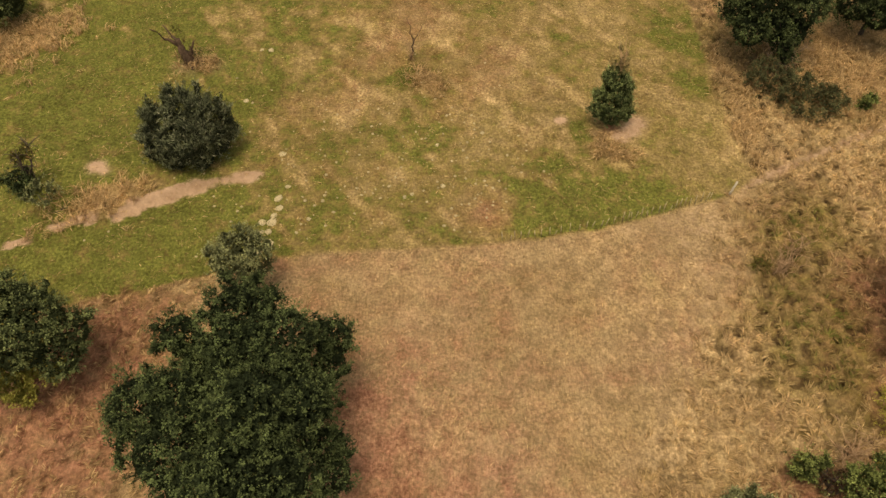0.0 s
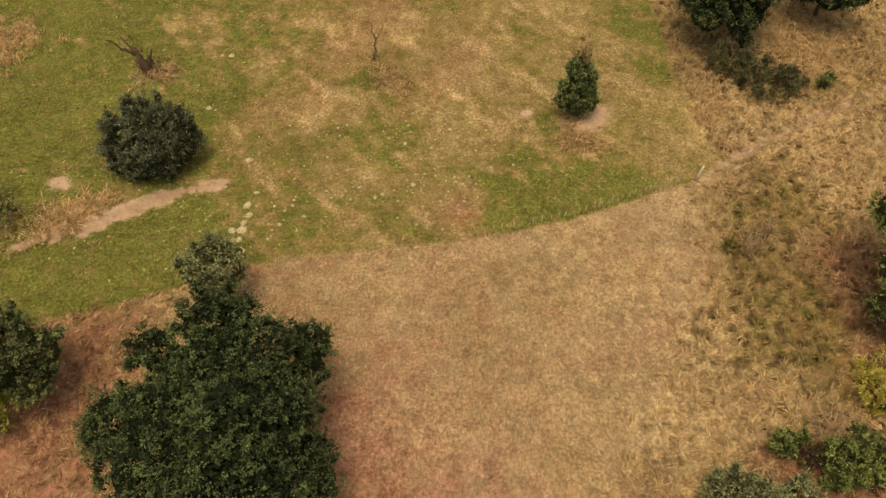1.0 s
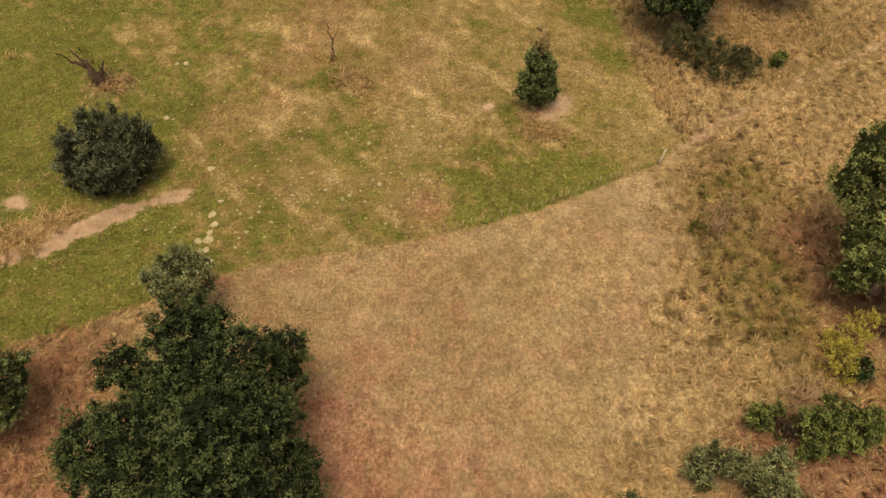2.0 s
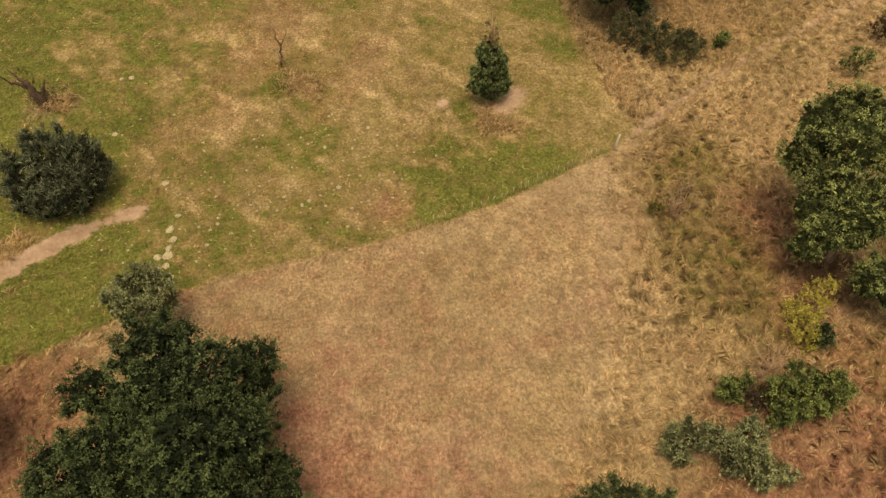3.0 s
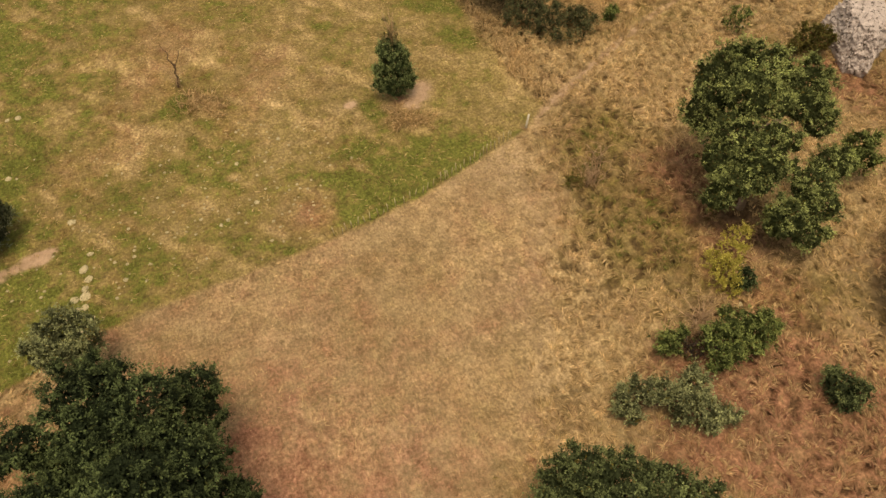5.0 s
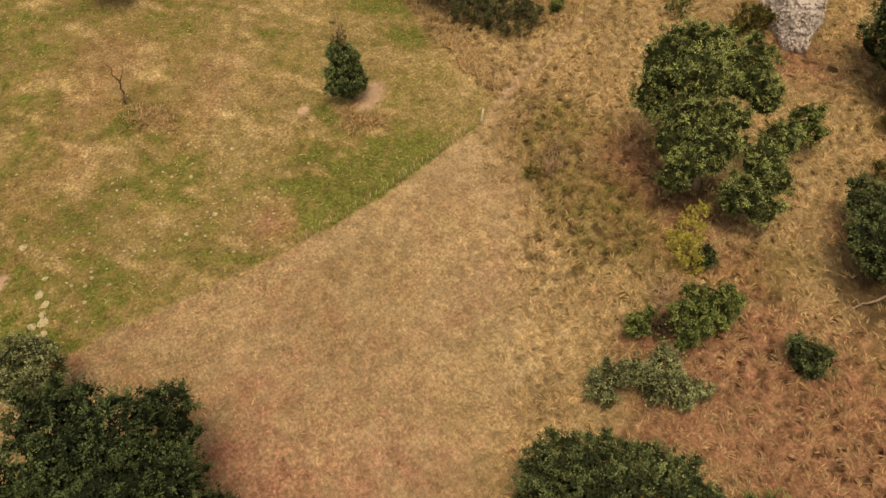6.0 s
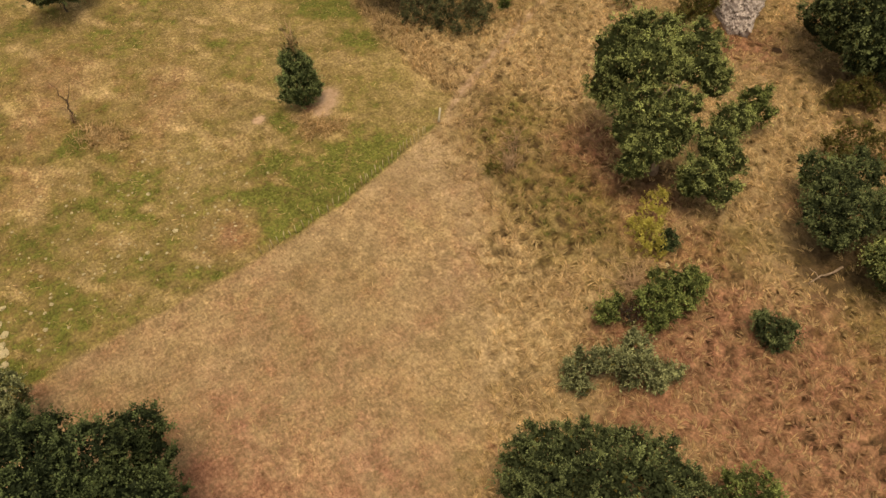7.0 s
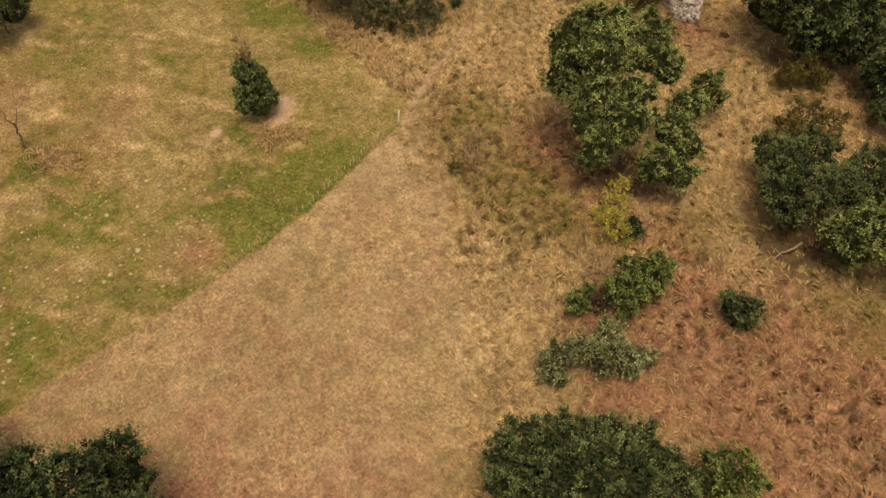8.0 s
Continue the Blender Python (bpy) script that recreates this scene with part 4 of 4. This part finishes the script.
tree("bush", SMALL_BUSH, "little light green bush in dry grass", "bush", FRESH_LEAF, 0.04, leaf=0.15, clump=0.4, dense=0.6, ragged=0.5, core=0.1)
tree("shrub", BROWN_SHRUB, "withered brown shrub in dry grass", "shrub", BROWN_LEAF, 0.05, leaf=0.15, clump=0.45, dense=0.7, ragged=0.5, core=0.2)
tree("shrub", ROCK_BUSH, "dark olive shrub beside the limestone crag", "shrub", OLIVE_LEAF, 0.05, leaf=0.16, clump=0.45, dense=0.8)
tree("bush", LEFT_DARK, "small dark bush under a dead sapling", "bush", OAK_LEAF, 0.05, leaf=0.15, clump=0.4)
tree("bush", LEFT_GREY, "sparse grey-green bush on the bank", "bush", GREY_LEAF, 0.05, leaf=0.14, clump=0.4, dense=0.45, ragged=0.5, core=0.1)
tree("bush", GREEN_TWIG, "leafy green sprig in straw grass", "bush", FRESH_LEAF, 0.04, leaf=0.15, clump=0.35, dense=0.7)

# leafless things
shrub = thing("dead_shrub", 24.9, 30.8, "grey leafless thorn shrub with a little green", "shrub")
bare_stems(shrub, 5, 0.6, 3.4, 0.06, TWIG, 10, (0.9, 0.7), 0.3)
bare_stems(shrub, 13, 1.5, 2.3, 0.032, TWIG, 9, (0.2, 0.5), 0.5)
for lobe in THORN_GREEN:
    tagged(crown("leaf_tuft", [lobe], tuple(shrub.location), OLIVE_LEAF, shrub, leaf=0.15, clump=0.35, dense=0.8, ragged=0.5, core=0.5, upright=0.4), "sparse leaves on dead stems", kind="stuff")
twigs = thing("twig_heap", 25.6, 17.0, "tangled heap of dead grey twigs", "branches")
bare_stems(twigs, 30, 2.3, 1.5, 0.045, TWIG, 9, (-0.2, 0.1), 0.4)
snag = thing("dead_branches", 23.5, 15.0, "dark dead branches in a hollow of a shrub", "branches")
bare_stems(snag, 14, 1.0, 1.4, 0.07, BARK, 6, (0.2, 0.1), 0.3)
# dark brown leaves added to stand for shade in the shrub's hollow
tagged(crown("hollow_shade_leaves", [(23.4, 14.9, 0.4, 0.75), (24.0, 15.3, 0.5, 0.6)], tuple(snag.location), BROWN_LEAF, snag, leaf=0.14, clump=0.4, dense=0.6, ragged=0.4, core=0.6), "sparse leaves on dead stems", kind="stuff")
stems = thing("dead_sapling", -33.4, 39.2, "thin dark half-dead sapling", "tree")
bare_stems(stems, 5, 0.9, 3.6, 0.085, BARK, 9, (0.2, 0.8))
tagged(crown("leaf_tuft", [(-33.0, 40.0, 3.3, 0.7), (-33.9, 39.9, 2.8, 0.6)], tuple(stems.location), OLIVE_LEAF, stems, leaf=0.15, clump=0.4, dense=0.7, core=0.6, ragged=0.3), "sparse leaves on dead stems", kind="stuff")
roots = thing("dead_branch", -30.4, 36.6, "dark dead branch lying on the bank", "branch")
bare_stems(roots, 3, 1.4, 0.5, 0.05, BARK, 3)
dead = thing("dead_tree", -3.2, 55.8, "thin dead tree in a clump of straw grass", "tree")
limb("trunk", (0, 0, -0.1), (0.3, 0.4, 2.2), 0.085, 0.06, DEAD_WOOD, dead, 0.06)
limb("limb", (0.28, 0.37, 2.0), (-0.3, 0.9, 4.0), 0.055, 0.02, DEAD_WOOD, dead, 0.08)
limb("limb", (0.25, 0.33, 1.8), (1.1, 0.7, 3.3), 0.045, 0.02, DEAD_WOOD, dead, 0.08)
bare_stems(dead, 5, 0.9, 3.0, 0.032, TWIG, 8)

stump = thing("tree_stump", -24.3, 55.2, "leaning broken stump with two dead limbs", "stump")
limb("trunk", (0.3, -0.1, -0.2), (-0.7, 0.6, 2.2), 0.50, 0.24, DEAD_WOOD, stump, 0.04, joints=9, sides=13, gnarl=0.2)
limb("limb", (-0.5, 0.45, 1.6), (-2.9, 0.8, 3.2), 0.2, 0.05, DEAD_WOOD, stump, 0.06, joints=6, gnarl=0.06)
limb("limb", (-0.6, 0.5, 1.9), (-1.9, 1.4, 3.3), 0.18, 0.05, DEAD_WOOD, stump, 0.06, joints=6, gnarl=0.06)
limb("limb", (0.1, 0.1, 0.5), (0.9, 0.7, 2.1), 0.2, 0.05, DEAD_WOOD, stump, 0.06, joints=6, gnarl=0.08)
limb("root", (0.1, 0, 0.25), (1.6, 0.2, 0.0), 0.34, 0.08, DEAD_WOOD, stump, 0.06, joints=6, gnarl=0.2)
limb("root", (0.1, 0, 0.2), (0.6, -1.0, 0.0), 0.3, 0.08, DEAD_WOOD, stump, 0.06, joints=6, gnarl=0.2)
tagged(crown("leaf_tuft", [(-25.1, 56.3, 3.0, 0.45), (-24.4, 55.6, 2.2, 0.35)], tuple(stump.location), OLIVE_LEAF, stump, leaf=0.14, clump=0.35, dense=0.35, core=0, ragged=0.5), "sparse leaves on dead stems", kind="stuff")

bare_stems(stump, 14, 1.0, 1.8, 0.04, DEAD_WOOD, 6, (0.3, 0.2), 0.7)

branch = thing("fallen_branch", 36.6, 9.9, "pale bare branch sticking out of a hedge", "branch")
limb("stem", (-0.6, 0.2, 0.1), (2.4, -0.3, 0.9), 0.04, 0.09, GREY_BARK, branch, 0.08)
limb("twig", (0.6, 0.0, 0.45), (0.3, 0.9, 0.9), 0.04, 0.015, GREY_BARK, branch, 0.08)

# ---- fence along the meadow edge ----
fence = thing("fence", 4.5, float(np.interp(4.5, FENCE_X, FENCE_Y)), "line of thin pale wooden stakes along the meadow edge", "fence")
fx = 4.5
while fx < 21.8:
    fy = float(np.interp(fx, FENCE_X, FENCE_Y)) + random.uniform(0.05, 0.3)
    tall = random.uniform(0.6, 1.1) + 0.25 * (fx > 13) * random.random()
    foot = Vector((fx, fy, height(fx, fy))) - fence.location
    limb("stake", foot - Vector((0, 0, 0.05)), foot + Vector((random.uniform(-0.12, 0.12), random.uniform(-0.1, 0.1), tall)), 0.036, 0.028, POST_WOOD, fence, 0.02, joints=2, sides=5)
    fx += random.uniform(0.3, 0.75)
gate = thing("corner_post", 23.1, 38.7, "stout pale wooden corner post, slightly leaning", "post")
limb("shaft", (0, 0, -0.1), (0.24, 0.1, 1.45), 0.085, 0.075, PALE_POST, gate, 0.02, joints=3, sides=8)


# ---- stones ----
def pebble(seed, flat=0.5):
    """A worn stone one metre wide."""
    bm = bmesh.new()
    bmesh.ops.create_icosphere(bm, subdivisions=2, radius=0.5)
    for v in bm.verts:
        n = noise.noise(v.co * 2.6 + Vector((seed * 3.7, seed, 0))) * 0.42 + noise.noise(v.co * 6 + Vector((seed, 0, 9))) * 0.14
        v.co *= 1 + n
        v.co.z = v.co.z * flat + flat * 0.2
    mesh = bpy.data.meshes.new("stone")
    bm.to_mesh(mesh)
    bm.free()
    mesh.materials.append(FIELDSTONE)
    return mesh


SHAPES = [pebble(k, 0.2 + 0.05 * k) for k in range(5)]
STONES = ((-10.4, 37.5), (-10.7, 36.1), (-13.5, 36.4), (-13.6, 35.7), (-13.4, 38.2), (-13.7, 34.8), (-14.1, 32.7), (-13.4, 33.7), (-18.0, 50.0), (-17.7, 57.3), (-16.8, 57.3),
          (-0.1, 45.7), (3.3, 45.8), (-0.6, 44.3), (0.9, 40.7), (-3.6, 41.7), (-9.8, 40.8), (-4.9, 35.7), (-11.5, 34.7), (0.2, 48.0), (-0.1, 39.6), (0.6, 37.2), (-5.8, 38.8), (-6.7, 38.6),
          (-13.7, 43.1), (-12.8, 39.5), (-2.6, 38.7), (0.0, 35.4), (-8.8, 36.8), (-13.2, 37.2), (-15.2, 34.2), (-14.3, 35.7), (-14.3, 34.7), (-14.8, 33.4), (-11.2, 38.0), (-9.8, 38.0),
          (-4.5, 39.6), (-3.2, 38.4))


def stone(x, y, size):
    ob = new("stone", random.choice(SHAPES))
    ob.matrix_world = Matrix.Translation((x, y, height(x, y))) @ pose(0, 0, 0, 0, 0, random.uniform(0, 360)) @ Matrix.Diagonal((size, size * random.uniform(0.65, 1), size * 0.8, 1))
    tagged(ob, "pale lichen-spotted fieldstone lying in grass" if size > 0.25 else "small pale stone in short grass", "stone", "stones in the meadow")


for sx, sy in STONES:
    stone(sx, sy, random.uniform(0.42, 0.75) if sx < -12.5 else random.uniform(0.22, 0.5))
for _ in range(270):
    sx, sy = random.gauss(-4, 9), random.gauss(42, 6)
    if sy > np.interp(sx, FENCE_X, FENCE_Y) + 0.6 and sx < 9:
        stone(sx, sy, random.uniform(0.1, 0.26))


stone(49.0, 43.2, 0.5)
stone(29.1, 17.0, 0.5)


def boulder(name, footprint, tall, shrink, label, material, lift=0.0, rough=0.6):
    """A crag: a footprint drawn up to a smaller top, its faces broken by noise."""
    cx, cy = sum(p[0] for p in footprint) / len(footprint), sum(p[1] for p in footprint) / len(footprint)
    bm = bmesh.new()
    rings = []
    for k in range(9):
        s = k / 8
        rings.append([])
        for n, (px, py) in enumerate(footprint):
            qx, qy = footprint[(n + 1) % len(footprint)]
            for j in range(7):
                ux, uy = px + (qx - px) * j / 7 - cx, py + (qy - py) * j / 7 - cy
                w = 1 - shrink * s**1.6
                rings[-1].append(bm.verts.new((ux * w, uy * w, -0.3 + (tall + 0.3) * s)))
    for a, b in zip(rings, rings[1:]):
        for k in range(len(a)):
            bm.faces.new((a[k], a[(k + 1) % len(a)], b[(k + 1) % len(a)], b[k]))
    crest = bm.verts.new((0, 0, tall * 1.08))
    for k in range(len(rings[-1])):
        bm.faces.new((rings[-1][k], rings[-1][(k + 1) % len(rings[-1])], crest))
    bmesh.ops.subdivide_edges(bm, edges=bm.edges[:], cuts=3 if tall > 2 else 1, use_grid_fill=True)
    for v in bm.verts:
        q = v.co + Vector((cx, cy, 0))
        ridge = abs(noise.noise(q * 0.45)) * 0.9 + abs(noise.noise(q * 1.9)) * 0.9 + abs(noise.noise(q * 4.3)) * 0.7 + noise.noise(q * 8) * 0.12
        v.co += Vector((v.co.x, v.co.y, 0.4)).normalized() * ridge * rough * min(1, 0.3 + max(v.co.z, 0))
    mesh = bpy.data.meshes.new(name)
    bm.to_mesh(mesh)
    bm.free()
    mesh.materials.append(material)
    ob = new(name, mesh)
    ob.location = (cx, cy, height(cx, cy) + lift)
    return tagged(ob, label, "rock")


boulder("limestone_crag", ((53.2, 33.9), (54.5, 32.7), (59.2, 35.4), (60.5, 38.5), (58.5, 41.0), (55.6, 39.6)), 3.6, 0.42, "large pale limestone crag with dark cracks and lichen", LIMESTONE)
for bx, by, br in ((41.9, 30.4, 0.9), (41.0, 30.9, 0.7), (43.1, 30.6, 0.8), (42.3, 29.4, 0.5), (40.3, 31.3, 0.5)):
    boulder("outcrop_rock", [(bx + br * math.cos(a), by + br * 0.7 * math.sin(a)) for a in (0.2, 1.3, 2.6, 3.8, 5.1)], 0.6 * br, 0.4, "low reddish rock in dry grass under a tree", RED_ROCK, rough=0.12)
# a mound painted dark stands for the shade in a burrow's mouth
hole = new("dark_hole_mound", pebble(9, 0.3))
hole.data.materials[0] = HOLE_DARK
hole.matrix_world = Matrix.Translation((55.0, 29.5, height(55.0, 29.5))) @ Matrix.Diagonal((0.95, 1.0, 1.1, 1))
tagged(hole, "small dark mound in place of a burrow hole", "mound")
